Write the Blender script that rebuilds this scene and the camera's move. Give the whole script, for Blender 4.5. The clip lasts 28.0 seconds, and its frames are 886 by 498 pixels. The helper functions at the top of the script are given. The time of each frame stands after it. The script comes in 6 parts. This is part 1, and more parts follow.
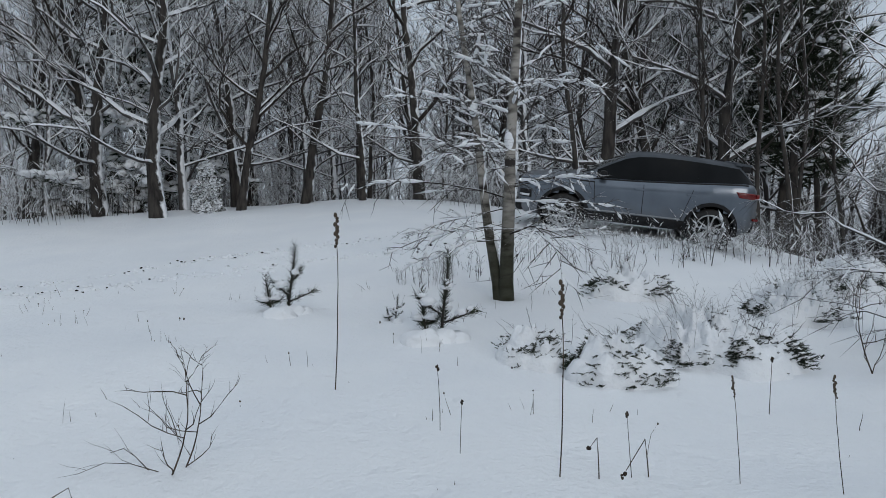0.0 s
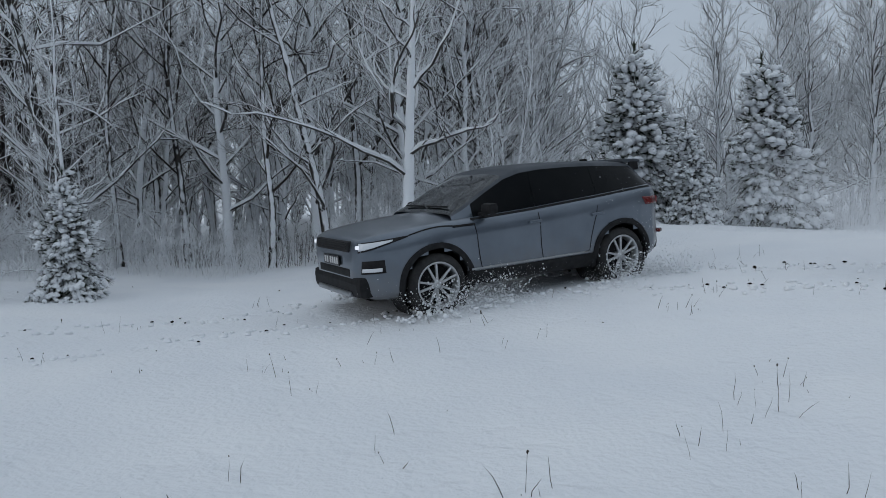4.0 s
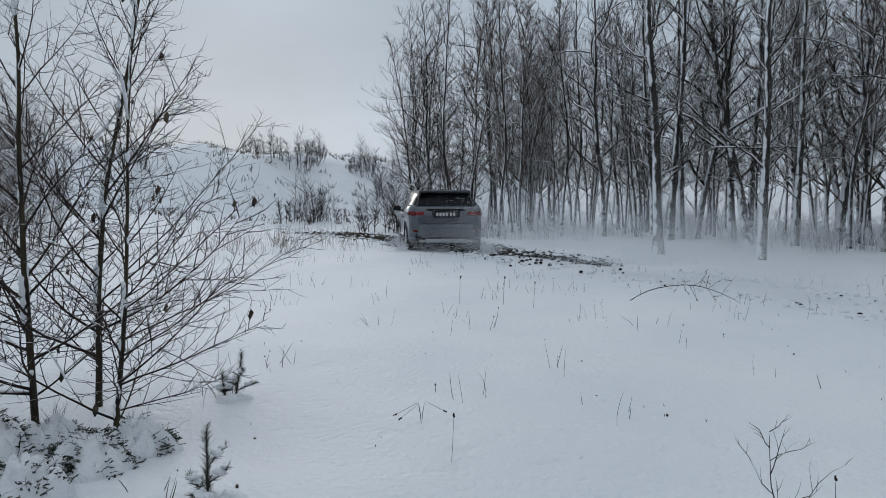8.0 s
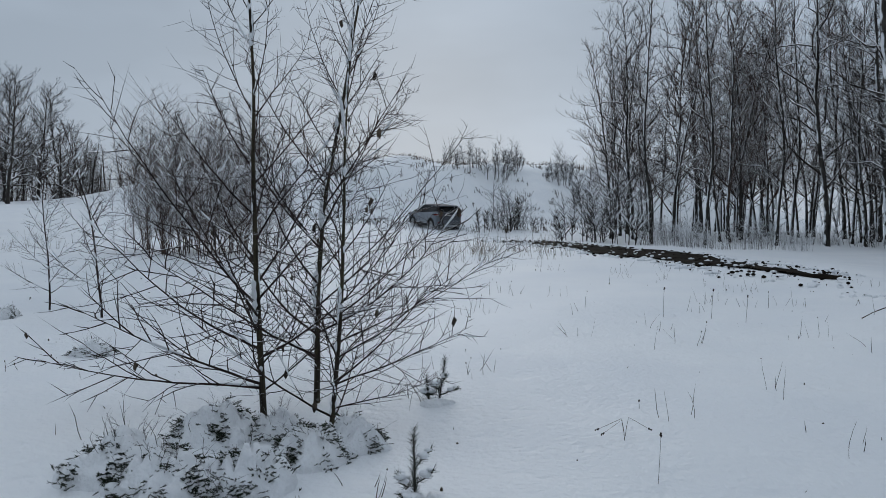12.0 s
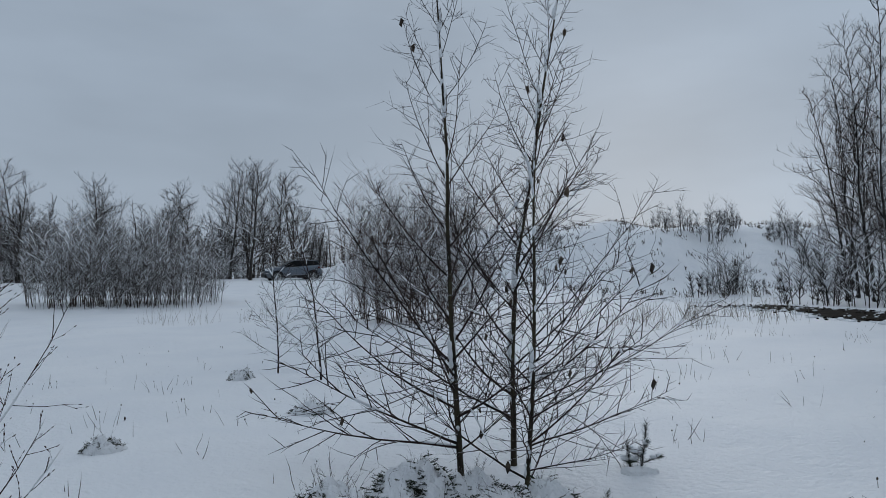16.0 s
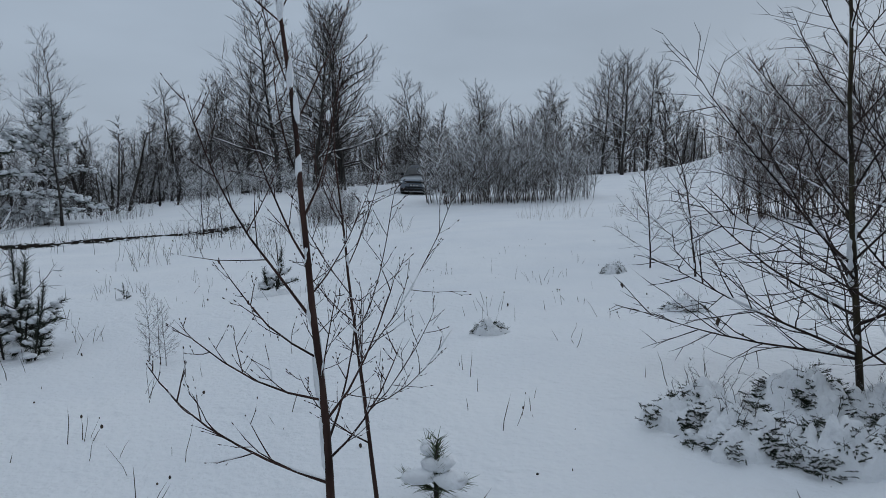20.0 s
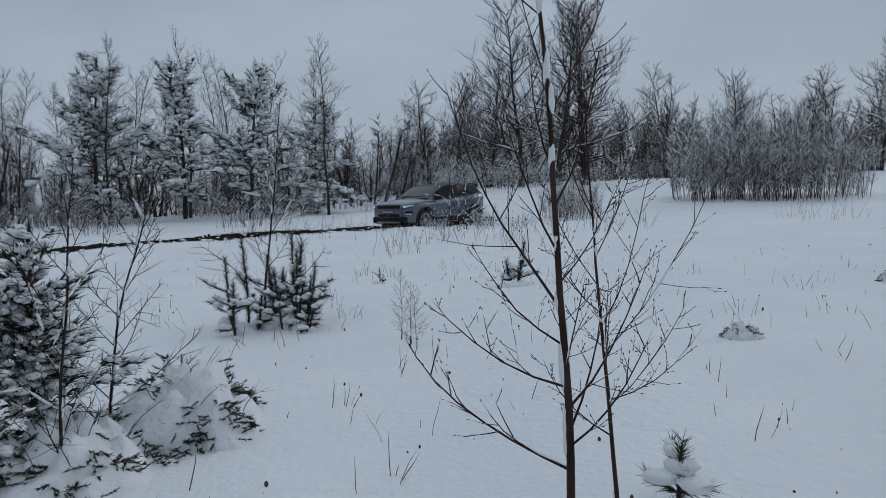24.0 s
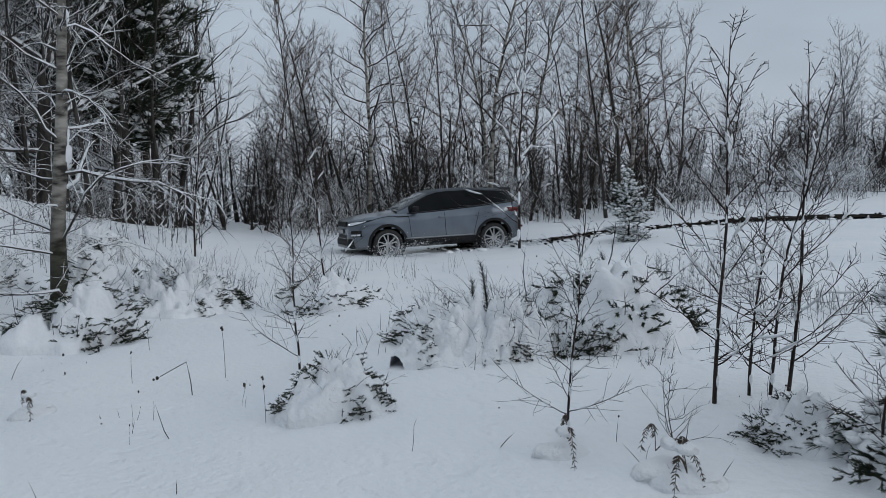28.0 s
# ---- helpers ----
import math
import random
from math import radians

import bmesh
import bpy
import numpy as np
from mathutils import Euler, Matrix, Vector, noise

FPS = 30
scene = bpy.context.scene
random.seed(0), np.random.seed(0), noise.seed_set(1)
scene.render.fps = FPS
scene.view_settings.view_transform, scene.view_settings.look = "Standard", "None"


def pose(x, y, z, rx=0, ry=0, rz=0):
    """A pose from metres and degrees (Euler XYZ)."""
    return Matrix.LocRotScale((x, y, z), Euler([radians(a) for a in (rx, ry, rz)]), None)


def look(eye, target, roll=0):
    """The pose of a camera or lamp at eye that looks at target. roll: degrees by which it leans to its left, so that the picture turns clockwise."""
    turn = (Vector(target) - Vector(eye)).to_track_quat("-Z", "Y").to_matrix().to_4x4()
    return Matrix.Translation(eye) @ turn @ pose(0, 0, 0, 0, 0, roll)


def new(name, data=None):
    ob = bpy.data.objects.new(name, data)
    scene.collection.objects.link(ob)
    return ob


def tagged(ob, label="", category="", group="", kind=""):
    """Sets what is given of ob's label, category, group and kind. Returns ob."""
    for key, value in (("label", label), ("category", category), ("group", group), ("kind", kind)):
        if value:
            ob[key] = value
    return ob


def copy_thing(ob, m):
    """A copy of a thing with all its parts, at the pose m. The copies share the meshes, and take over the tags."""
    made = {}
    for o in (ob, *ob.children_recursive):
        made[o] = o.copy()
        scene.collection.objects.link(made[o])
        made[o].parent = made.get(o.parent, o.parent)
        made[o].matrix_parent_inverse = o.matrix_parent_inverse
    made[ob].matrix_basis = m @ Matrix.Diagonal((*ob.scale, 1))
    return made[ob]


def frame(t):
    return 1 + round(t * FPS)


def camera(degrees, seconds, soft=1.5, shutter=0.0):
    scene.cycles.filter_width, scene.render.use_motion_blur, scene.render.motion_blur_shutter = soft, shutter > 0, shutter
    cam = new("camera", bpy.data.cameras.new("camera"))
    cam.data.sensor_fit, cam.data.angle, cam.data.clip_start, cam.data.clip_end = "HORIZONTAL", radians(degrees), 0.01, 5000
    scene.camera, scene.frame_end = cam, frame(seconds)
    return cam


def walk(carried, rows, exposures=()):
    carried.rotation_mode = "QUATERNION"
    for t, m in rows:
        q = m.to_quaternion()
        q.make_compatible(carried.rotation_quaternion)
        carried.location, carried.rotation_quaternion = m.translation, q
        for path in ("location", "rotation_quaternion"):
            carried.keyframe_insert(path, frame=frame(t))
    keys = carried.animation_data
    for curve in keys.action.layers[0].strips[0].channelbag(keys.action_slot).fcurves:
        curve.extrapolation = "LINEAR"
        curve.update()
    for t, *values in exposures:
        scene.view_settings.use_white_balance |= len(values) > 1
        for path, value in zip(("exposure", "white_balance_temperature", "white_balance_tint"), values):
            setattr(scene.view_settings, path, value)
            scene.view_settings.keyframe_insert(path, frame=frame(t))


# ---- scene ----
cam = camera(61.5, 28.0, soft=0.5, shutter=0.0)

# seconds, x, y, z, yaw, pitch, roll
PATH = [
    (0.0, -2.18, -3.10, -0.34, 95.00, -2.10, 1.46),
    (0.5, -2.19, -3.06, -0.33, 104.08, -2.30, 1.01),
    (1.0, -2.18, -3.10, -0.34, 108.76, -2.03, 0.34),
    (1.5, -2.17, -3.19, -0.34, 114.16, -2.14, -0.10),
    (2.0, -2.21, -3.32, -0.34, 127.23, -2.92, -0.22),
    (2.5, -2.24, -3.38, -0.34, 147.42, -3.66, 0.95),
    (3.0, -2.31, -3.36, -0.32, 156.78, -4.29, 0.37),
    (3.5, -2.36, -3.47, -0.34, 169.71, -4.50, 1.67),
    (4.0, -2.29, -3.51, -0.33, 185.22, -3.50, 1.12),
    (4.5, -2.25, -3.50, -0.33, 206.30, -4.60, 1.20),
    (6.5, -0.09, -0.32, 0.04, 256.93, -2.32, 4.01),
    (7.0, -0.07, -0.21, 0.04, 262.41, -1.72, 3.35),
    (7.5, -0.01, -0.09, 0.04, 270.42, -0.79, 1.66),
    (8.0, 0.01, -0.00, 0.03, 277.76, -0.90, -0.13),
    (8.5, 0.01, -0.00, 0.03, 280.28, -1.20, -0.96),
    (9.0, 0.01, 0.01, 0.03, 283.42, -1.25, -0.97),
    (9.5, 0.00, 0.01, 0.03, 285.38, -1.31, -0.92),
    (10.0, 0.00, 0.03, 0.04, 288.26, -1.33, -1.01),
    (10.5, 0.01, 0.03, 0.03, 289.58, -1.29, -0.98),
    (11.0, 0.02, 0.03, 0.03, 290.62, -1.18, -0.69),
    (11.5, 0.01, 0.03, 0.03, 291.19, -0.69, -0.44),
    (12.0, 0.02, 0.04, 0.04, 292.76, -0.33, -0.40),
    (12.5, 0.03, 0.06, 0.03, 298.09, 0.05, -0.17),
    (13.0, 0.06, 0.13, 0.02, 304.05, -0.18, 0.05),
    (13.5, 0.09, 0.10, 0.02, 306.01, -0.40, 0.07),
    (15.5, 0.08, -0.13, -0.02, 311.28, 6.16, 1.19),
    (16.0, 0.06, -0.06, -0.02, 308.67, 4.96, 0.38),
    (16.5, 0.06, -0.04, -0.02, 311.89, 2.73, -0.15),
    (17.0, 0.07, 0.06, -0.03, 321.14, 0.79, -0.77),
    (17.5, 0.10, 0.06, -0.03, 327.83, -0.20, -0.88),
    (18.0, 0.12, 0.03, -0.03, 332.23, -1.34, -0.91),
    (18.5, 0.10, 0.03, -0.01, 339.69, -2.43, -0.56),
    (19.0, 0.09, 0.03, -0.02, 340.03, -3.55, 0.02),
    (19.5, 0.10, 0.01, -0.02, 337.35, -3.48, 0.33),
    (20.0, 0.13, 0.01, -0.02, 336.66, -2.90, 0.57),
    (20.5, 0.16, -0.01, -0.03, 336.18, -2.66, 1.39),
    (22.5, 0.14, 0.01, -0.04, 343.66, -2.63, 0.17),
    (23.0, 0.10, 0.06, -0.05, 345.62, -2.73, -0.71),
    (23.5, 0.07, 0.01, -0.04, 352.03, -2.92, -0.68),
    (24.0, 0.09, -0.01, -0.04, 354.98, -3.27, -0.56),
    (24.5, 0.09, -0.00, -0.03, 360.39, -4.06, 0.35),
    (25.0, -0.02, 0.04, -0.02, 372.42, -6.01, 1.14),
    (25.5, -0.10, 0.06, -0.01, 378.96, -6.00, 2.08),
    (26.0, -0.20, 0.05, -0.00, 386.15, -5.74, 1.79),
    (26.5, -0.32, 0.06, -0.05, 401.32, -6.16, 1.90),
    (27.0, -0.32, 0.13, -0.10, 414.56, -6.34, 0.71),
    (27.5, -0.23, 0.22, -0.08, 412.84, -6.03, -0.48),
    (28.0, -0.26, 0.26, -0.09, 415.78, -6.40, 0.33),
]
# the picture darkens a little once the camera turns to the open sky
walk(cam, [(t, pose(x, y, z, 90 + p, r, a)) for t, x, y, z, a, p, r in PATH],
     exposures=[(0.0, 0.12, 6638, 10), (2.0, 0.12, 6555, 10), (3.0, -0.05, 6500, 10), (4.5, 0.0, 6500, 10), (6.5, 0.02, 6692, 10), (9.0, -0.05, 6566, 10), (13.0, -0.17, 6418, 10), (16.0, -0.25, 6346, 10),
                (18.0, -0.21, 6346, 10), (20.0, -0.18, 6346, 10), (23.0, -0.19, 6362, 10), (25.0, -0.19, 6456, 10), (26.5, -0.06, 6582, 10), (28.0, 0.01, 6610, 10)])

# ---- sky and light: a closed winter overcast, a faint glow low over the snow bank ----
SUN_AZ = 294.0
world = bpy.data.worlds.new("overcast_sky")
scene.world = world
world.use_nodes = True


def make_world():
    nt = world.node_tree
    nt.nodes.clear()
    N = nt.nodes.new
    out, bg = N("ShaderNodeOutputWorld"), N("ShaderNodeBackground")
    sky = N("ShaderNodeTexSky")
    sky.sky_type, sky.sun_disc = "NISHITA", False
    sky.sun_elevation, sky.sun_rotation = radians(14), radians(-SUN_AZ)
    dim = N("ShaderNodeVectorMath")
    dim.operation = "SCALE"
    dim.inputs["Scale"].default_value = 0.003
    nt.links.new(sky.outputs[0], dim.inputs[0])
    co = N("ShaderNodeTexCoord")
    sep = N("ShaderNodeSeparateXYZ")
    nt.links.new(co.outputs["Generated"], sep.inputs[0])
    ramp = N("ShaderNodeValToRGB")
    e = ramp.color_ramp.elements
    e[0].position, e[0].color = 0.0, (0.42, 0.485, 0.57, 1)
    e[1].position, e[1].color = 0.95, (0.60, 0.68, 0.775, 1)
    e.new(0.16).color = (0.39, 0.46, 0.545, 1)
    e.new(0.36).color = (0.365, 0.435, 0.52, 1)
    e.new(0.55).color = (0.46, 0.53, 0.61, 1)
    nt.links.new(sep.outputs["Z"], ramp.inputs[0])
    # streaks of cloud
    mp = N("ShaderNodeMapping")
    mp.inputs["Scale"].default_value = (1.6, 1.6, 5.0)
    nt.links.new(co.outputs["Generated"], mp.inputs[0])
    nz = N("ShaderNodeTexNoise")
    nz.inputs["Scale"].default_value, nz.inputs["Detail"].default_value = 1.4, 4
    nt.links.new(mp.outputs[0], nz.inputs["Vector"])
    mr = N("ShaderNodeMapRange")
    mr.inputs["From Min"].default_value, mr.inputs["From Max"].default_value = 0.3, 0.7
    mr.inputs["To Min"].default_value, mr.inputs["To Max"].default_value = 0.88, 1.10
    nt.links.new(nz.outputs["Fac"], mr.inputs["Value"])
    # the hidden sun's glow
    dot = N("ShaderNodeVectorMath")
    dot.operation = "DOT_PRODUCT"
    a = radians(SUN_AZ)
    dot.inputs[1].default_value = (-math.sin(a) * 0.98, math.cos(a) * 0.98, 0.16)
    nt.links.new(co.outputs["Generated"], dot.inputs[0])
    gl = N("ShaderNodeMapRange")
    gl.interpolation_type = "SMOOTHSTEP"
    gl.inputs["From Min"].default_value, gl.inputs["From Max"].default_value = 0.72, 1.0
    gl.inputs["To Min"].default_value, gl.inputs["To Max"].default_value = 1.0, 1.11
    nt.links.new(dot.outputs["Value"], gl.inputs["Value"])
    m1 = N("ShaderNodeMath")
    m1.operation = "MULTIPLY"
    nt.links.new(mr.outputs[0], m1.inputs[0])
    nt.links.new(gl.outputs[0], m1.inputs[1])
    sc = N("ShaderNodeVectorMath")
    sc.operation = "SCALE"
    nt.links.new(ramp.outputs[0], sc.inputs[0])
    nt.links.new(m1.outputs[0], sc.inputs["Scale"])
    add = N("ShaderNodeVectorMath")
    add.operation = "ADD"
    nt.links.new(sc.outputs[0], add.inputs[0])
    nt.links.new(dim.outputs[0], add.inputs[1])
    nt.links.new(add.outputs[0], bg.inputs["Color"])
    bg.inputs["Strength"].default_value = 1.0
    nt.links.new(bg.outputs[0], out.inputs[0])


make_world()
sun_data = bpy.data.lights.new("sun", "SUN")
sun_data.energy, sun_data.angle, sun_data.color = 0.5, radians(25), (1.0, 0.96, 0.92)
sun = new("sun", sun_data)
sun.matrix_world = look((-math.sin(radians(SUN_AZ)) * 50, math.cos(radians(SUN_AZ)) * 50, 15), (0, 0, 0))

# ---- materials ----
WIND = Vector((-0.3, 0.9, 0.3)).normalized()


def material(name, rough=0.6, metal=0.0, spec=0.5):
    m = bpy.data.materials.new(name)
    m.use_nodes = True
    b = m.node_tree.nodes["Principled BSDF"]
    b.inputs["Roughness"].default_value = rough
    b.inputs["Metallic"].default_value = metal
    b.inputs["Specular IOR Level"].default_value = spec
    return m, m.node_tree, b


def noise_node(nt, scale, detail=3, space="Object", stretch=(1, 1, 1)):
    co = nt.nodes.new("ShaderNodeTexCoord")
    mp = nt.nodes.new("ShaderNodeMapping")
    mp.inputs["Scale"].default_value = stretch
    nt.links.new(co.outputs[space], mp.inputs[0])
    n = nt.nodes.new("ShaderNodeTexNoise")
    n.inputs["Scale"].default_value, n.inputs["Detail"].default_value = scale, detail
    nt.links.new(mp.outputs[0], n.inputs["Vector"])
    return n


def ramp_node(nt, src, stops):
    r = nt.nodes.new("ShaderNodeValToRGB")
    e = r.color_ramp.elements
    while len(e) < len(stops):
        e.new(0.5)
    for k, (p, c) in enumerate(stops):
        e[k].position, e[k].color = p, (*c, 1)
    nt.links.new(src, r.inputs[0])
    return r


def bump(nt, b, src, strength, distance):
    n = nt.nodes.new("ShaderNodeBump")
    n.inputs["Strength"].default_value, n.inputs["Distance"].default_value = strength, distance
    nt.links.new(src, n.inputs["Height"])
    nt.links.new(n.outputs[0], b.inputs["Normal"])
    return n


def plain(name, lo, hi, rough=0.6, metal=0.0, scale=8, bumpy=0.0, spec=0.5):
    m, nt, b = material(name, rough, metal, spec)
    n = noise_node(nt, scale)
    r = ramp_node(nt, n.outputs["Fac"], [(0.3, lo), (0.7, hi)])
    nt.links.new(r.outputs[0], b.inputs["Base Color"])
    if bumpy:
        bump(nt, b, n.outputs["Fac"], 0.5, bumpy)
    return m


def snow_material(name):
    m, nt, b = material(name, 0.62, 0, 0.3)
    n1, n2 = noise_node(nt, 0.7, 5), noise_node(nt, 22, 6)
    r = ramp_node(nt, n1.outputs["Fac"], [(0.25, (0.79, 0.815, 0.85)), (0.75, (0.87, 0.885, 0.90))])
    nt.links.new(r.outputs[0], b.inputs["Base Color"])
    ad = nt.nodes.new("ShaderNodeMath")
    ad.operation = "MULTIPLY_ADD"
    ad.inputs[1].default_value = 3.0
    nt.links.new(n1.outputs["Fac"], ad.inputs[0])
    nt.links.new(n2.outputs["Fac"], ad.inputs[2])
    # scattered dimples a hand wide
    n3 = noise_node(nt, 3.6, 2)
    dm = nt.nodes.new("ShaderNodeMapRange")
    dm.interpolation_type = "SMOOTHSTEP"
    dm.inputs["From Min"].default_value, dm.inputs["From Max"].default_value = 0.24, 0.46
    dm.inputs["To Min"].default_value, dm.inputs["To Max"].default_value = -0.7, 0.0
    nt.links.new(n3.outputs["Fac"], dm.inputs["Value"])
    tot = nt.nodes.new("ShaderNodeMath")
    nt.links.new(ad.outputs[0], tot.inputs[0])
    nt.links.new(dm.outputs[0], tot.inputs[1])
    bump(nt, b, tot.outputs[0], 0.5, 0.04)
    return m


def bark_material(name, lo, hi, scale, snow_at, bands=False, wind=0.55, moss=False):
    """Bark with snow blown against its windward side and lying on what faces up."""
    m, nt, b = material(name, 0.85, 0, 0.25)
    n = noise_node(nt, scale, 4, "Object", (1, 1, 0.25 if not bands else 3.0))
    stops = [(0.35, lo), (0.62, hi)]
    if bands:
        stops = [(0.36, (0.035, 0.03, 0.028)), (0.44, lo), (0.62, hi)]
    r = ramp_node(nt, n.outputs["Fac"], stops)
    colour = r.outputs[0]
    if moss:
        co = nt.nodes.new("ShaderNodeTexCoord")
        sp = nt.nodes.new("ShaderNodeSeparateXYZ")
        nt.links.new(co.outputs["Object"], sp.inputs[0])
        mz = nt.nodes.new("ShaderNodeMapRange")
        mz.inputs["From Min"].default_value, mz.inputs["From Max"].default_value = 0.5, 1.5
        mz.inputs["To Min"].default_value, mz.inputs["To Max"].default_value = 0.9, 0.0
        nt.links.new(sp.outputs["Z"], mz.inputs["Value"])
        mm = nt.nodes.new("ShaderNodeMixRGB")
        mm.inputs[2].default_value = (0.02, 0.022, 0.010, 1)
        nt.links.new(mz.outputs[0], mm.inputs[0])
        nt.links.new(colour, mm.inputs[1])
        colour = mm.outputs[0]
    g = nt.nodes.new("ShaderNodeNewGeometry")
    d1 = nt.nodes.new("ShaderNodeVectorMath")
    d1.operation = "DOT_PRODUCT"
    d1.inputs[1].default_value = (WIND.x * wind, WIND.y * wind, 0.8)
    nt.links.new(g.outputs["Normal"], d1.inputs[0])
    n2 = noise_node(nt, 3.1, 3)
    ad = nt.nodes.new("ShaderNodeMath")
    ad.operation = "MULTIPLY_ADD"
    ad.inputs[1].default_value = 1.1
    nt.links.new(n2.outputs["Fac"], ad.inputs[0])
    nt.links.new(d1.outputs["Value"], ad.inputs[2])
    mr = nt.nodes.new("ShaderNodeMapRange")
    mr.inputs["From Min"].default_value, mr.inputs["From Max"].default_value = snow_at, snow_at + 0.14
    nt.links.new(ad.outputs[0], mr.inputs["Value"])
    mx = nt.nodes.new("ShaderNodeMixRGB")
    mx.inputs[2].default_value = (0.84, 0.86, 0.885, 1)
    nt.links.new(mr.outputs[0], mx.inputs[0])
    nt.links.new(colour, mx.inputs[1])
    nt.links.new(mx.outputs[0], b.inputs["Base Color"])
    bump(nt, b, n.outputs["Fac"], 0.5, 0.01)
    return m


SNOW = snow_material("snow")
BARK = bark_material("dark_bark", (0.018, 0.016, 0.015), (0.06, 0.053, 0.047), 9, 0.92)
TWIG = bark_material("twigs", (0.014, 0.011, 0.010), (0.052, 0.042, 0.036), 5, 1.12, wind=0.25)
RUSSET = bark_material("russet_twigs", (0.04, 0.025, 0.02), (0.10, 0.065, 0.05), 5, 1.06, wind=0.2)
FROST = bark_material("frosted_twigs", (0.035, 0.032, 0.031), (0.09, 0.082, 0.078), 5, 0.48, wind=0.35)
BIRCH = bark_material("birch_bark", (0.15, 0.14, 0.125), (0.36, 0.34, 0.31), 3.0, 1.12, bands=True, moss=True)
MOSSY = bark_material("mossy_young_bark", (0.016, 0.012, 0.009), (0.06, 0.05, 0.03), 14, 1.12, wind=0.5)
YOUNG = bark_material("young_bark", (0.014, 0.010, 0.009), (0.048, 0.031, 0.026), 14, 1.22, wind=0.3)
GREY_ROD = bark_material("grey_rods", (0.035, 0.028, 0.025), (0.10, 0.078, 0.066), 5, 1.08, wind=0.3)
NEEDLE = bark_material("pine_needles", (0.014, 0.024, 0.014), (0.042, 0.056, 0.032), 7, 1.00, wind=0.2)
DARK_NEEDLE = bark_material("shaded_pine_needles", (0.010, 0.016, 0.010), (0.034, 0.044, 0.025), 7, 1.32, wind=0.1)
RED_BARK = bark_material("red_brown_bark", (0.020, 0.010, 0.008), (0.06, 0.031, 0.025), 14, 0.98, wind=0.6)
NEEDLE_GREEN = bark_material("fresh_pine_needles", (0.035, 0.055, 0.022), (0.085, 0.11, 0.05), 7, 1.25, wind=0.1)
DRY = bark_material("dry_stalks", (0.030, 0.022, 0.017), (0.10, 0.078, 0.058), 20, 1.25, wind=0.2)
STRAW = bark_material("dry_grass", (0.10, 0.085, 0.062), (0.24, 0.20, 0.15), 6, 1.10, wind=0.2)
MUD = plain("wet_mud", (0.005, 0.004, 0.0035), (0.017, 0.0125, 0.008), 0.9, 0, 5, 0.05, 0.06)


# ---- ground ----
def smooth(a, b, v):
    v = np.clip((v - a) / (b - a), 0, 1)
    return v * v * (3 - 2 * v)


def ground_z(x, y):
    """The lie of the land: a field that climbs to a snow bank, with a shelf under the old wood."""
    x, y = np.asarray(x, float), np.asarray(y, float)
    r = np.hypot(x, y) + 1e-6
    k = np.minimum(1, 95 / r)
    px, py = x * k, y * k
    z = -1.45 + 0.05 * px + 0.03 * py
    s = -0.84 * px - 0.54 * py
    z = z + 1.45 * smooth(6, 17.5, s) * smooth(-12, 2, -py)
    z = z + 1.9 * smooth(12, 26, -px) * smooth(-6, 8, -py) + 0.9 * smooth(20, 48, py) * smooth(-8, 10, px)
    z = z - 0.30 * np.exp(-((x + 16) ** 2 + (y - 11) ** 2) / 60) + 0.22 * np.exp(-((x - 14) ** 2 + (y + 2) ** 2) / 50)
    z = z - 0.20 * np.exp(-((x + 12.6) ** 2 + (y + 9.8) ** 2) / 22)
    z = z + 0.28 * np.exp(-((x + 2.4) ** 2 + (y + 13.2) ** 2) / 18)
    z = z - 0.35 * np.exp(-((x - 15.5) ** 2 + (y - 39.5) ** 2) / 20) - 0.34 * np.exp(-((x - 37.5) ** 2 + (y - 13.5) ** 2) / 50)
    z = z - 0.42 * np.exp(-((x - 3.0) ** 2 + (y - 28.5) ** 2) / 26)
    z = z + 0.28 * np.exp(-((x + 17.5) ** 2 + (y + 0.5) ** 2) / 20)
    # the bank
    u, w = (x - 66) * 0.94 + (y - 25) * 0.34, -(x - 66) * 0.34 + (y - 25) * 0.94
    face = smooth(-19, -6, u + 2.2 * np.sin(w * 0.28 + 1.0) + 0.8 * np.sin(w * 0.83))
    z = z + 4.8 * face * smooth(-30, -16, w) * (1 - smooth(12, 40, w)) * (1 - 0.5 * smooth(10, 60, u))
    z = z + 0.45 * np.sin(w * 0.7 + 0.6) * np.sin(u * 0.35 + 0.5) * smooth(-22, -12, u) * (1 - smooth(0, 14, u)) * smooth(-30, -18, w) * (1 - smooth(14, 34, w))
    z = z + 0.08 * np.sin(x * 0.31 + 1.3) * np.sin(y * 0.27 + 0.4) + 0.04 * np.sin(x * 0.9 + y * 0.5) * np.sin(y * 1.1 - x * 0.3)
    near = np.minimum(1, 30 / r)
    z = z + near * (0.018 * np.sin(2.3 * x + 1.1 * y) * np.sin(1.7 * y - 0.9 * x + 2) + 0.011 * np.sin(4.1 * x - 2.2 * y + 1) * np.sin(3.3 * y + 1.4 * x))
    return z


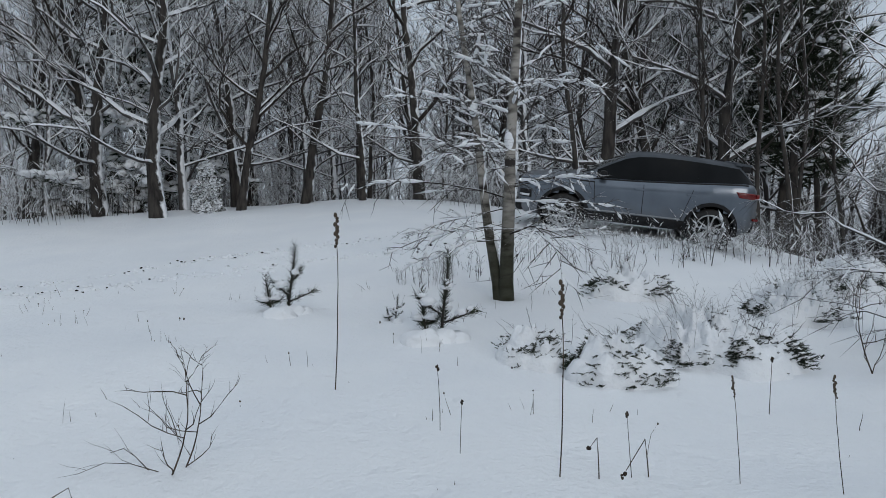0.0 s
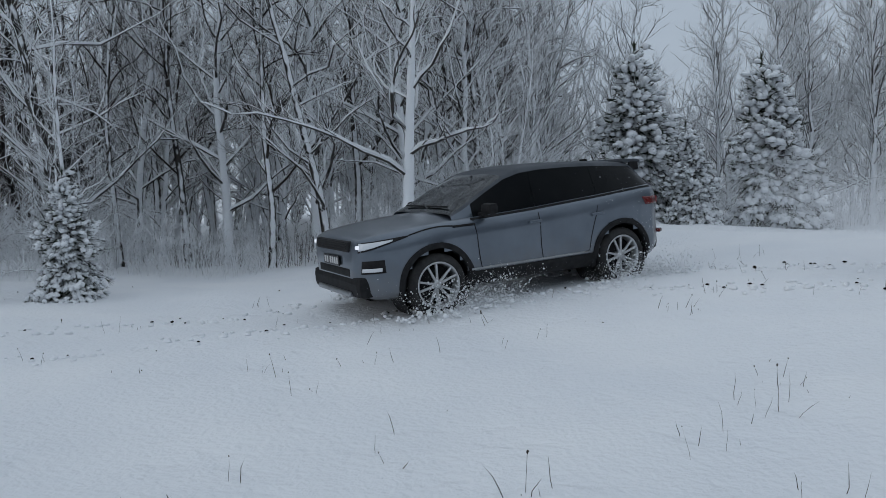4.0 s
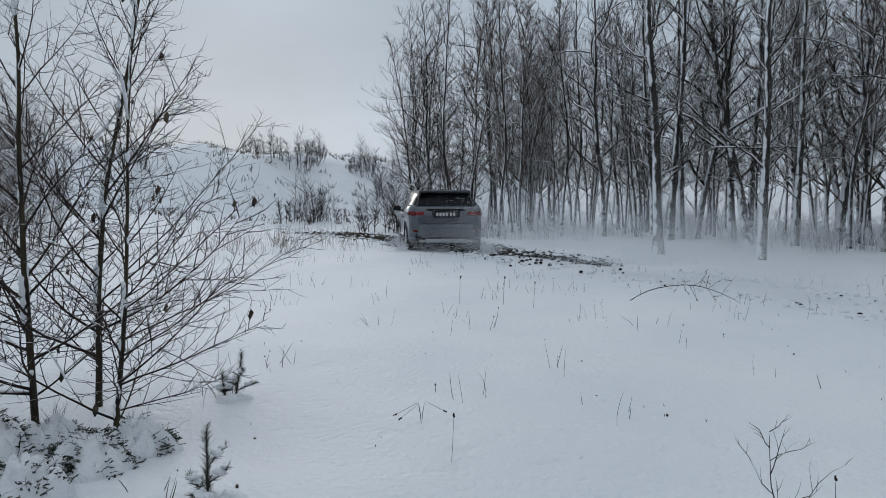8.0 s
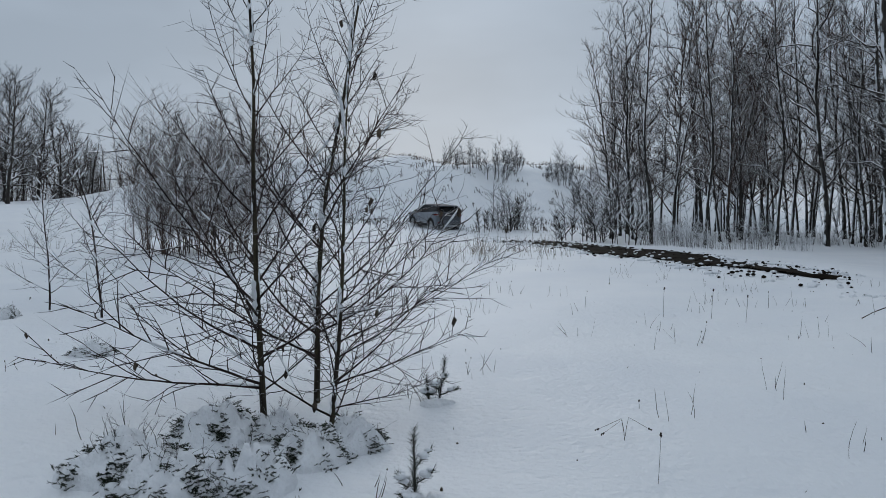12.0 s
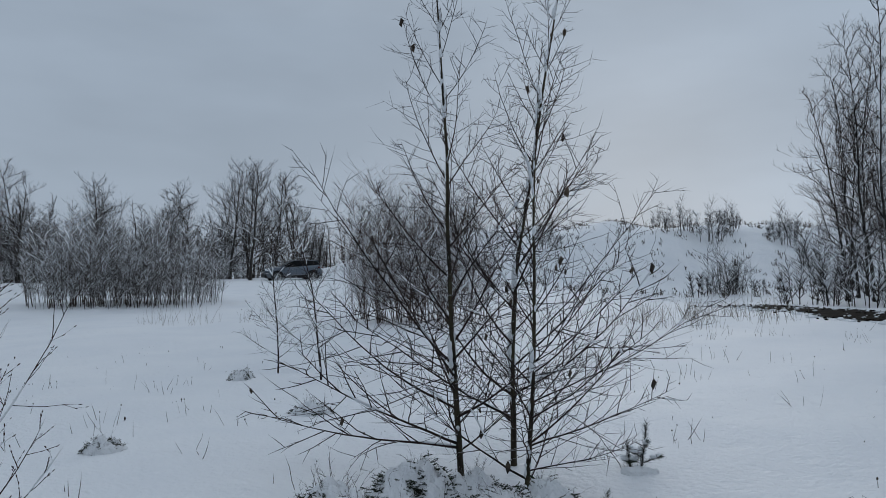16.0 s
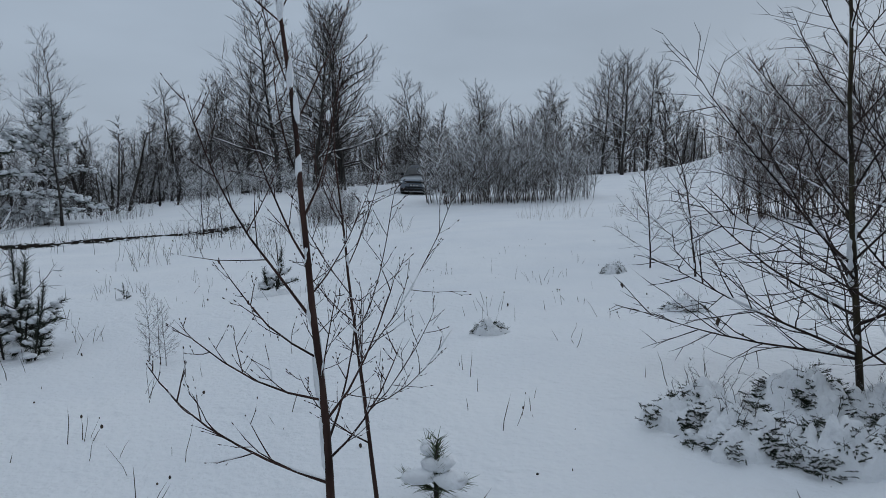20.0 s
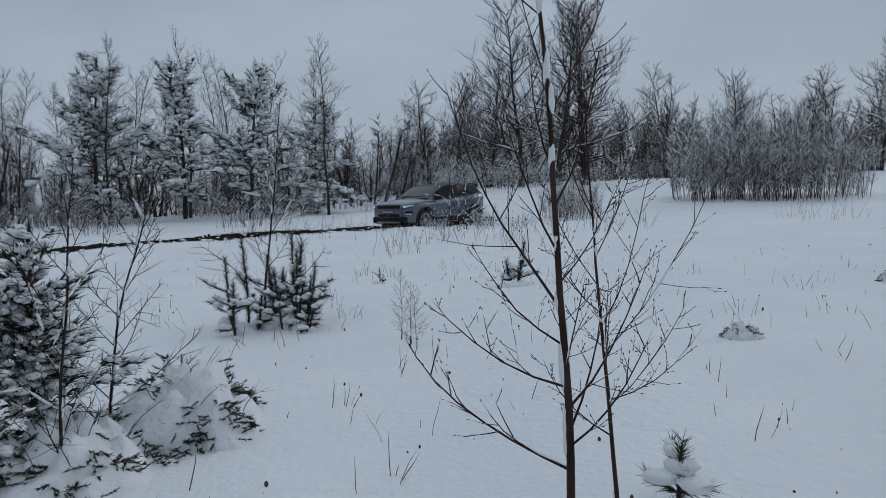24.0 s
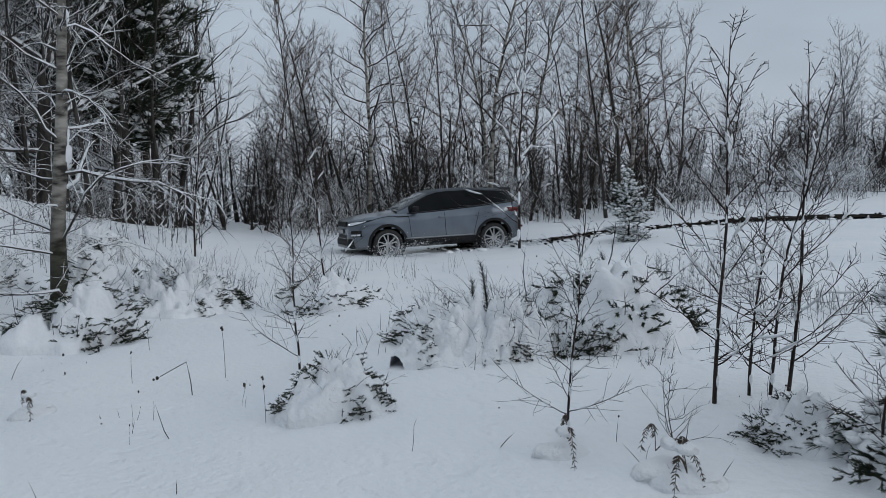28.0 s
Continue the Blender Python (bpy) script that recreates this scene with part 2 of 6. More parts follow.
class Tubes:
    """Collects tapered tubes into one mesh."""

    def __init__(self):
        self.v, self.f = [], []

    def add(self, pts, radii, sides=5, tip=True):
        n = len(pts)
        if n < 2:
            return
        base = len(self.v)
        ref = Vector((0.31, 0.17, 0.93))
        for k in range(n):
            t = pts[min(k + 1, n - 1)] - pts[max(k - 1, 0)]
            if t.length < 1e-9:
                t = Vector((0, 0, 1))
            t.normalize()
            r = ref if abs(t.dot(ref)) < 0.9 else Vector((1, 0.2, 0))
            a = t.cross(r).normalized()
            b = a.cross(t)
            if k == n - 1 and tip:
                self.v.append(tuple(pts[k]))
                break
            for s in range(sides):
                w = 2 * math.pi * s / sides
                self.v.append(tuple(pts[k] + (a * math.cos(w) + b * math.sin(w)) * radii[k]))
        last = n - 1 if not tip else n - 2
        for k in range(last):
            for s in range(sides):
                i, j = base + k * sides + s, base + k * sides + (s + 1) % sides
                self.f.append((i, j, j + sides, i + sides))
        if tip:
            o = base + (n - 2) * sides
            for s in range(sides):
                self.f.append((o + s, o + (s + 1) % sides, base + (n - 1) * sides))

    def blob(self, c, r, rng, flat=0.6, n=6):
        """A small lump with a few faces."""
        base = len(self.v)
        rx, ry, rz = r * rng.uniform(0.8, 1.25), r * rng.uniform(0.8, 1.25), r * flat * rng.uniform(0.8, 1.2)
        a0 = rng.uniform(0, 6.28)
        self.v.append((c[0], c[1], c[2] + rz))
        for z, q in ((0.55, 0.75), (-0.15, 1.0), (-0.8, 0.55)):
            for s in range(n):
                w = a0 + 2 * math.pi * s / n
                j = rng.uniform(0.85, 1.15) * q
                self.v.append((c[0] + math.cos(w) * rx * j, c[1] + math.sin(w) * ry * j, c[2] + z * rz))
        for s in range(n):
            t = (s + 1) % n
            self.f.append((base, base + 1 + s, base + 1 + t))
            for k in (0, 1):
                o = base + 1 + k * n
                self.f.append((o + s, o + n + s, o + n + t, o + t))

    def spray(self, c, d, length, rng, count, width, spread=0.8):
        """A tuft of needles round the way d."""
        d = d.normalized()
        a = d.orthogonal().normalized()
        b = d.cross(a)
        for _ in range(count):
            w = rng.uniform(0, 6.283)
            k = rng.uniform(0.25, 1.0) * spread
            way = (d + (a * math.cos(w) + b * math.sin(w)) * k).normalized()
            o = c + d * length * rng.uniform(-0.7, 0.3)
            side = way.cross(Vector((rng.uniform(-1, 1), rng.uniform(-1, 1), rng.uniform(-1, 1)))).normalized() * width
            i = len(self.v)
            self.v += [tuple(o - side), tuple(o + side), tuple(o + way * length * rng.uniform(0.7, 1.1))]
            self.f.append((i, i + 1, i + 2))

    def mesh(self, name, material, soft=True):
        me = bpy.data.meshes.new(name)
        me.from_pydata(self.v, [], self.f)
        if soft:
            me.polygons.foreach_set("use_smooth", [True] * len(me.polygons))
        me.materials.append(material)
        me.update()
        return me


def put(name, tubes, mat, parent, label="", soft=True):
    """One mesh object under a thing."""
    me = tubes if isinstance(tubes, bpy.types.Mesh) else tubes.mesh(name, mat, soft)
    ob = new(name, me)
    ob.parent = parent
    if label:
        ob["label"] = label
    return ob


def limb(rng, start, way, length, n, wander=0.12, lift=0.1):
    pts, d = [start.copy()], way.normalized()
    for _ in range(n):
        d = (d + Vector((rng.gauss(0, wander), rng.gauss(0, wander), rng.gauss(0, wander) + lift))).normalized()
        pts.append(pts[-1] + d * (length / n))
    return pts


def along(pts, k):
    k = max(0.0, min(0.999, k)) * (len(pts) - 1)
    i = int(k)
    return pts[i].lerp(pts[i + 1], k - i), (pts[i + 1] - pts[i]).normalized()


def ridge(snow, pts, radii, rng, chance=0.6, thick=1.0, least=0.006):
    """Snow lying along a limb, in runs."""
    k = 0
    while k < len(pts) - 1:
        run = rng.randint(1, 3)
        sel = pts[k:k + run + 1]
        d = sel[-1] - sel[0]
        if len(sel) > 1 and d.length > 1e-6 and abs(d.normalized().z) < 0.86 and rng.random() < chance:
            r = [radii[min(k + q, len(radii) - 1)] for q in range(len(sel))]
            up = [p + Vector((0, 0, a * 0.75 * thick)) for p, a in zip(sel, r)]
            fat = [max(least, a * 1.15 * thick) for a in r]
            fat[0] *= 0.4
            snow.add(up, fat, 4)
        k += run


def bare_tree(name, seed, height, girth, trunk_mat, twig_mat, first=0.25, limbs=22, reach=0.32, rise=0.75, twigs=8, fine=4, lean=0.03,
              stems=1, snowy=0.5, droop=0.0, sides=6, bow=0.05, thin=0.009, lift=0.055, low=1.0, segs=5, stout=0.018, buds=0.0, leaves=0, clots=0.0, skirt=0, wild=0.25, plaster=0):
    """A leafless tree: trunk or several stems, limbs, twigs and the snow on them."""
    rng = random.Random(seed)
    tree = new(name)
    trunk, crown, snow, bud, leaf = Tubes(), Tubes(), Tubes(), Tubes(), Tubes()
    for st in range(stems):
        a = rng.uniform(0, 6.283)
        out = lean + (0.16 * st / max(1, stems - 1) if stems > 1 else 0)
        h = height * (1 if st == 0 else rng.uniform(0.65, 0.95))
        g = girth * (1 if st == 0 else rng.uniform(0.6, 0.9))
        foot = Vector((math.cos(a), math.sin(a), 0)) * (0.0 if st == 0 else rng.uniform(1.0, 2.0) * girth * 3)
        way = Vector((math.cos(a) * out, math.sin(a) * out, 1))
        n = 14
        pts = limb(rng, foot + Vector((0, 0, -0.25)), way, h + 0.25, n, bow, 0.05)
        rad = [g * (1.3 if k == 0 else 1.08 if k == 1 else 1) * (1 - 0.95 * (k / n) ** 0.85) + thin * 0.6 for k in range(n + 1)]
        trunk.add(pts, rad, sides)
        for q in range(limbs):
            k = first + (0.99 - first) * ((q + rng.random()) / limbs) ** 0.85
            p, d = along(pts, k)
            w = q * 2.4 + rng.uniform(-0.6, 0.6)
            up = rise * rng.uniform(0.5, 1.35) + 0.55 * k
            side = Vector((math.cos(w), math.sin(w), up))
            ln = h * reach * (low * (1 - k) + 0.34 * k) * rng.uniform(0.55, 1.25)
            bl = limb(rng, p, side, ln, segs, wild, lift - droop)
            r0 = max(thin * 1.6, min(g * 0.42 * (1 - 0.75 * k), ln * stout))
            br = [r0 * (1 - 0.8 * z / segs) + thin * 0.3 for z in range(segs + 1)]
            crown.add(bl, br, 4)
            if clots and rng.random() < clots:
                snow.blob(bl[0] + (bl[1] - bl[0]) * 0.12 + Vector((0, 0, r0)), girth * rng.uniform(0.6, 1.5), rng, rng.uniform(0.5, 1.3), 6)
            ridge(snow, bl, br, rng, snowy, 1.0, min(0.006, thin * 1.1))
            for z in range(twigs):
                kk = 0.12 + 0.88 * (z + rng.random()) / twigs
                p2, d2 = along(bl, kk)
                w2 = rng.uniform(0, 6.283)
                s2 = d2 + Vector((math.cos(w2), math.sin(w2), rng.uniform(0.0, 0.8) - droop * 2)) * 0.75
                l2 = ln * 0.46 * (1.15 - kk * 0.65) * rng.uniform(0.55, 1.25)
                tl = limb(rng, p2, s2, l2, 3, 0.16, lift * 0.6 - droop * 2)
                r2 = max(thin, r0 * 0.36)
                tr = [r2, r2 * 0.75, r2 * 0.55, r2 * 0.35]
                crown.add(tl, tr, 3)
                if buds:
                    for q2 in (1, 2, 3):
                        d3 = (tl[q2] - tl[q2 - 1]).normalized()
                        bud.add([tl[q2] - d3 * buds, tl[q2] + d3 * buds * 0.6, tl[q2] + d3 * buds * 2], [buds * 0.25, buds * 0.55, 0.0005], 5)
                if leaves and rng.random() < leaves:
                    pl, _d = along(tl, rng.uniform(0.3, 1))
                    leaf.add([pl, pl + Vector((rng.uniform(-0.01, 0.01), rng.uniform(-0.01, 0.01), -0.014)), pl + Vector((rng.uniform(-0.01, 0.01), 0.004, -0.034)), pl + Vector((rng.uniform(-0.015, 0.015), 0, -0.045))], [0.002, 0.009, 0.007, 0.001], 5)
                if rng.random() < 0.5:
                    ridge(snow, tl, tr, rng, snowy * 0.8, 1.5, min(0.006, thin * 1.1))
                for _ in range(fine):
                    p3, d3 = along(tl, rng.uniform(0.1, 1))
                    w3 = rng.uniform(0, 6.283)
                    s3 = (d3 + Vector((math.cos(w3), math.sin(w3), rng.uniform(-0.2, 0.7) - droop * 4)) * 0.75).normalized()
                    crown.add([p3, p3 + s3 * l2 * rng.uniform(0.3, 0.75)], [r2 * 0.6, r2 * 0.3], 3)
        for _ in range(plaster):
            k = rng.uniform(0.22, 0.9)
            run = [along(pts, k + 0.012 * z)[0] + WIND * (g * (1 - 0.9 * k) + thin * 0.5) * 0.7 for z in range(rng.randint(3, 6))]
            fat = (g * (1 - 0.85 * k) + thin) * rng.uniform(0.7, 1.15)
            snow.add(run, [fat * 0.3] + [fat * rng.uniform(0.8, 1.1) for _z in run[2:]] + [fat * 0.3], 6)
        for _ in range(skirt):
            p, d = along(pts, rng.uniform(0.04, 0.42))
            w = rng.uniform(0, 6.283)
            ln = h * rng.uniform(0.10, 0.27)
            bl = limb(rng, p, Vector((math.cos(w), math.sin(w), rng.uniform(-0.1, 0.45))), ln, 6, 0.2, -0.02)
            crown.add(bl, [thin * 1.5, thin * 1.4, thin * 1.2, thin, thin * 0.8, thin * 0.6, thin * 0.3], 3)
            for _k in range(7):
                p2, d2 = along(bl, rng.uniform(0.2, 1))
                crown.add(limb(rng, p2, d2 + Vector((rng.uniform(-1, 1), rng.uniform(-1, 1), rng.uniform(-0.4, 0.7))), ln * rng.uniform(0.15, 0.4), 3, 0.2, 0.02), [thin * 0.8, thin * 0.7, thin * 0.5, thin * 0.3], 3)
            if rng.random() < clots:
                snow.blob(bl[2] + Vector((0, 0, thin)), girth * rng.uniform(0.5, 1.5), rng, 0.7, 6)
    put("trunk", trunk, trunk_mat, tree)
    put("crown", crown, twig_mat, tree)
    if bud.f:
        tagged(put("bud", bud, twig_mat, tree), kind="stuff")
    if leaf.f:
        tagged(put("withered_leaf", leaf, DRY, tree), kind="stuff")
    if snow.f:
        tagged(put("branch_snow", snow, SNOW, tree), kind="stuff")
    return tree


def slender(name, seed, height, girth, trunk_mat, twig_mat, specs=(), auto=18, low=0.08, reach=0.36, flat=0.35, steep=1.7, lean=(0.0, 0.0), twig=0.42, twigs=8, subs=2,
            thin=0.0015, snowy=0.3, fat=0.006, clots=0.3, plaster=0, buds=0.0, leaves=0.0, lift=0.07, sway=0.035, droop=0.0, stout=0.006):
    """A young tree with limbs that leave the stem and bend upwards, twigs set in turn on either side of them.
    specs: main limbs as height on the stem, way in degrees, length and slope."""
    rng = random.Random(seed)
    tree = new(name)
    trunk, crown, snow, bud, leaf = Tubes(), Tubes(), Tubes(), Tubes(), Tubes()
    n = 16
    pts = limb(rng, Vector((0, 0, -0.2)), Vector((lean[0], lean[1], 1)), height + 0.2, n, sway, 0.03)
    rad = [girth * (1.25 if k == 0 else 1) * (1 - 0.93 * (k / n) ** 0.9) + thin * 0.6 for k in range(n + 1)]
    trunk.add(pts, rad, 9)
    todo = [(min(0.97, (h + 0.2) / (height + 0.2)), radians(a), ln, sl) for h, a, ln, sl in specs]
    for q in range(auto):
        k = low + (0.97 - low) * ((q + rng.random()) / auto) ** 0.95
        todo.append((k, q * 2.4 + rng.uniform(-0.5, 0.5), height * (reach * (1 - k) ** 0.8 + 0.07) * rng.uniform(0.6, 1.2), flat + (steep - flat) * k * rng.uniform(0.7, 1.3)))
    for k, a, ln, sl in todo:
        p, d = along(pts, k)
        g = girth * (1 - 0.93 * k ** 0.9)
        m = max(5, int(ln * 9))
        bl = limb(rng, p, Vector((math.cos(a), math.sin(a), sl)), ln, m, 0.05, lift * 5 / m - droop)
        r0 = max(thin * 1.4, min(g * 0.55, ln * stout))
        br = [r0 + (thin * 0.7 - r0) * (z / m) ** 0.8 for z in range(m + 1)]
        crown.add(bl, br, 5)
        ridge(snow, bl, br, rng, snowy, 1.0, fat)
        if rng.random() < clots:
            w = Vector((math.cos(a), math.sin(a), 0)) * g
            up = min(0.3, girth * rng.uniform(3.0, 8.0))
            c = [p + w * (0.8 - 0.5 * z / 6) + Vector((0, 0, girth * 0.3 + up * z / 6)) for z in range(7)]
            f = girth * rng.uniform(0.45, 0.8)
            snow.add(c, [f * (0.55, 0.9, 1.0, 0.95, 0.8, 0.55, 0.2)[z] * rng.uniform(0.85, 1.15) for z in range(7)], 8)
        flip = rng.choice((-1, 1))
        count = max(2, int(twigs * min(1.4, 0.5 + ln)))
        for z in range(count):
            kk = 0.16 + 0.80 * (z + 0.6 * rng.random()) / count
            p2, d2 = along(bl, kk)
            flip = -flip
            side = d2.cross(Vector((rng.gauss(0, 0.5), rng.gauss(0, 0.5), 1))).normalized() * flip
            l2 = ln * twig * (1.05 - 0.75 * kk) * rng.uniform(0.55, 1.25)
            tl = limb(rng, p2, d2 * 0.7 + side * rng.uniform(0.6, 1.2) + Vector((0, 0, rng.uniform(-0.35, 0.4) - droop * 4)), l2, 4, 0.07, lift * 0.35 - droop * 2)
            r2 = max(thin, r0 * 0.42)
            tr = [r2, r2 * 0.85, r2 * 0.7, r2 * 0.55, r2 * 0.35]
            crown.add(tl, tr, 4)
            if rng.random() < 0.6:
                ridge(snow, tl, tr, rng, snowy * 0.8, 1.3, fat * 0.8)
            ends = [tl]
            for y in range(subs):
                p3, d3 = along(tl, 0.2 + 0.7 * (y + rng.random()) / subs)
                s3 = d3.cross(Vector((rng.gauss(0, 0.6), rng.gauss(0, 0.6), 1))).normalized() * rng.choice((-1, 1))
                fl = limb(rng, p3, d3 * 0.7 + s3 * rng.uniform(0.5, 1.1) + Vector((0, 0, rng.uniform(-0.3, 0.4) - droop * 6)), l2 * rng.uniform(0.3, 0.65), 2, 0.08, lift - droop * 2)
                crown.add(fl, [r2 * 0.6, r2 * 0.5, r2 * 0.3], 3)
                ends.append(fl)
            if buds:
                for e in ends:
                    for q2 in range(1, len(e)):
                        d3 = (e[q2] - e[q2 - 1]).normalized()
                        bud.add([e[q2] - d3 * buds, e[q2] + d3 * buds * 0.6, e[q2] + d3 * buds * 2], [buds * 0.25, buds * 0.5, 0.0004], 4)
            if leaves and rng.random() < leaves:
                pl, _d = along(tl, rng.uniform(0.4, 1))
                s = rng.uniform(0.8, 1.5)
                leaf.add([pl, pl + Vector((rng.uniform(-0.01, 0.01), rng.uniform(-0.01, 0.01), -0.014 * s)), pl + Vector((rng.uniform(-0.01, 0.01), 0.004, -0.034 * s)), pl + Vector((rng.uniform(-0.015, 0.015), 0, -0.048 * s))], [0.002, 0.011 * s, 0.009 * s, 0.001], 5)
    for _ in range(plaster):
        k = rng.uniform(0.08, 0.85)
        off = WIND * (girth * (1 - 0.9 * k) + thin * 0.5) * 0.75
        run = [along(pts, k + 0.010 * z)[0] + off for z in range(rng.randint(3, 8))]
        w = (girth * (1 - 0.85 * k) + thin) * (rng.uniform(0.8, 1.3) if girth < 0.05 else rng.uniform(0.35, 0.6))
        snow.add(run, [w * 0.3] + [w * rng.uniform(0.7, 1.15) for _z in run[2:]] + [w * 0.3], 6)
    put("trunk", trunk, trunk_mat, tree)
    put("crown", crown, twig_mat, tree)
    if bud.f:
        tagged(put("bud", bud, twig_mat, tree), kind="stuff")
    if leaf.f:
        tagged(put("withered_leaf", leaf, DRY, tree), kind="stuff")
    if snow.f:
        tagged(put("branch_snow", snow, SNOW, tree), kind="stuff")
    return tree


def thicket(name, seed, width, height, stems, mat, twigs=7, snowy=0.2, stout=1.0, fine_len=1.0):
    """A clump of thin upright rods with fine side twigs."""
    rng = random.Random(seed)
    clump = new(name)
    rods, fine, snow = Tubes(), Tubes(), Tubes()
    for _ in range(stems):
        a, q = rng.uniform(0, 6.283), math.sqrt(rng.random()) * width * 0.5
        foot = Vector((math.cos(a) * q, math.sin(a) * q, -0.2))
        h = height * rng.uniform(0.45, 1.05) * (1.05 - 0.35 * q / (width * 0.5))
        pts = limb(rng, foot, Vector((math.cos(a) * 0.14, math.sin(a) * 0.14, 1)), h, 6, 0.06, 0.03)
        r0 = rng.uniform(0.005, 0.014) * (0.5 + height / 6) * stout
        rods.add(pts, [r0 * (1 - 0.85 * k / 6) for k in range(7)], 3)
        for z in range(twigs):
            p, d = along(pts, rng.uniform(0.2, 0.98))
            w = rng.uniform(0, 6.283)
            tl = limb(rng, p, Vector((math.cos(w), math.sin(w), rng.uniform(0.6, 1.6))), h * rng.uniform(0.1, 0.24) * fine_len, 2, 0.15, 0.05)
            fine.add(tl, [r0 * 0.4 * fine_len, r0 * 0.3 * fine_len, r0 * 0.15], 3)
            if rng.random() < snowy:
                ridge(snow, tl, [r0 * 0.8] * 3, rng, 0.9, 1.6)
            for _k in range(2):
                p2, d2 = along(tl, rng.uniform(0.3, 1))
                w = rng.uniform(0, 6.283)
                e = p2 + (d2 + Vector((math.cos(w), math.sin(w), 0.3)) * 0.7) * h * 0.06 * fine_len
                fine.add([p2, e], [r0 * 0.28, r0 * 0.1], 3)
    tagged(put("brush_stem", rods, mat, clump), kind="stuff")
    tagged(put("brush_twig", fine, mat, clump), kind="stuff")
    if snow.f:
        tagged(put("branch_snow", snow, SNOW, clump), kind="stuff")
    return clump


def conifer(name, seed, height, width, needle, first=0.08, whorls=11, per=6, snow_load=0.7, tuft=0.32, needles=12, open_top=0.1, sink=0.25, ragged=0.35, girth=0.016, fluff=1.0, hang=0.25, rounded=0.0, jitter=0.0, plump=0.55):
    """A pine or spruce: trunk, whorls of limbs with tufts of needles, and lumps of snow on them."""
    rng = random.Random(seed)
    tree = new(name)
    trunk, green, snow, limbs = Tubes(), Tubes(), Tubes(), Tubes()
    pts = limb(rng, Vector((0, 0, -0.2)), Vector((0, 0, 1)), height + 0.2, 8, 0.025, 0.03)
    g = max(0.012, height * girth)
    trunk.add(pts, [g * (1 - 0.9 * k / 8) + 0.004 for k in range(9)], 6)
    for z in range(3):
        green.spray(pts[-1] - Vector((0, 0, tuft * 0.5 * z)), Vector((0, 0, 1)), tuft * 0.9, rng, needles, tuft * 0.05, 0.55)
    for wv in range(whorls):
        k = first + (0.97 - first) * (wv + 0.4 * rng.random()) / whorls
        p, _d = along(pts, k)
        shape = min(1.0, (1 - k) * 1.25 + open_top) * (0.75 + 0.25 * min(1, k / max(0.01, first + 0.12)))
        if rounded:
            shape = (1 - k) ** rounded * (0.6 + 0.4 * min(1, (k - first) / 0.15)) * rng.uniform(0.75, 1.15)
        for q in range(per):
            if rng.random() < 0.14 + 0.2 * rounded:
                continue
            w = 6.283 * (q + rng.uniform(-0.35, 0.35)) / per + wv * 0.7
            l1 = width * 0.5 * shape * rng.uniform(1 - ragged, 1 + ragged * 0.6)
            p, _d = along(pts, k + rng.uniform(-0.55, 0.55) * (0.97 - first) / whorls)
            bl = limb(rng, p, Vector((math.cos(w), math.sin(w), 0.5 - sink * rng.uniform(0.7, 1.15) + 0.8 * k * k)), l1, 4, 0.10, (0.10 if rounded else 0.03) if k > 0.4 else -0.05 * sink * 4)
            limbs.add(bl, [g * 0.3 * (1 - k * 0.6), g * 0.25, g * 0.2, g * 0.13, g * 0.08], 3)
            m = max(2, int(l1 / (tuft * 0.62)) + 1)
            for z in range(m):
                for side in (0, 1, -1):
                    if side and (z == m - 1 or rng.random() < 0.2):
                        continue
                    pp, dd = along(bl, 0.22 + 0.78 * (z + rng.random()) / m)
                    lat = Vector((-math.sin(w), math.cos(w), 0)) * side * tuft * rng.uniform(0.5, 1.0) * (1.15 - 0.7 * z / m)
                    c = pp + lat + Vector((0, 0, rng.uniform(-hang, 0.08) * tuft + rng.gauss(0, jitter)))
                    way = dd + (lat.normalized() * 0.8 if side else Vector((0, 0, 0))) + Vector((0, 0, rng.uniform(-0.3, 0.4)))
                    green.spray(c, way, tuft * rng.uniform(0.75, 1.15), rng, needles, tuft * 0.045, 0.6)
                    if rng.random() < snow_load:
                        j = Vector((rng.uniform(-1, 1), rng.uniform(-1, 1), 0)) * tuft * 0.2
                        for _k in range(2):
                            snow.blob(c + j * _k + way.normalized() * tuft * 0.3 * _k + Vector((0, 0, tuft * 0.12)), tuft * rng.uniform(0.18, 0.38) * fluff, rng, plump * rng.uniform(0.8, 1.3), 5)
    put("trunk", trunk, BARK, tree)
    tagged(put("branch", limbs, BARK, tree), kind="stuff")
    tagged(put("needles", green, needle, tree, soft=False), kind="stuff")
    if snow.f:
        tagged(put("branch_snow", snow, SNOW, tree), kind="stuff")
    return tree


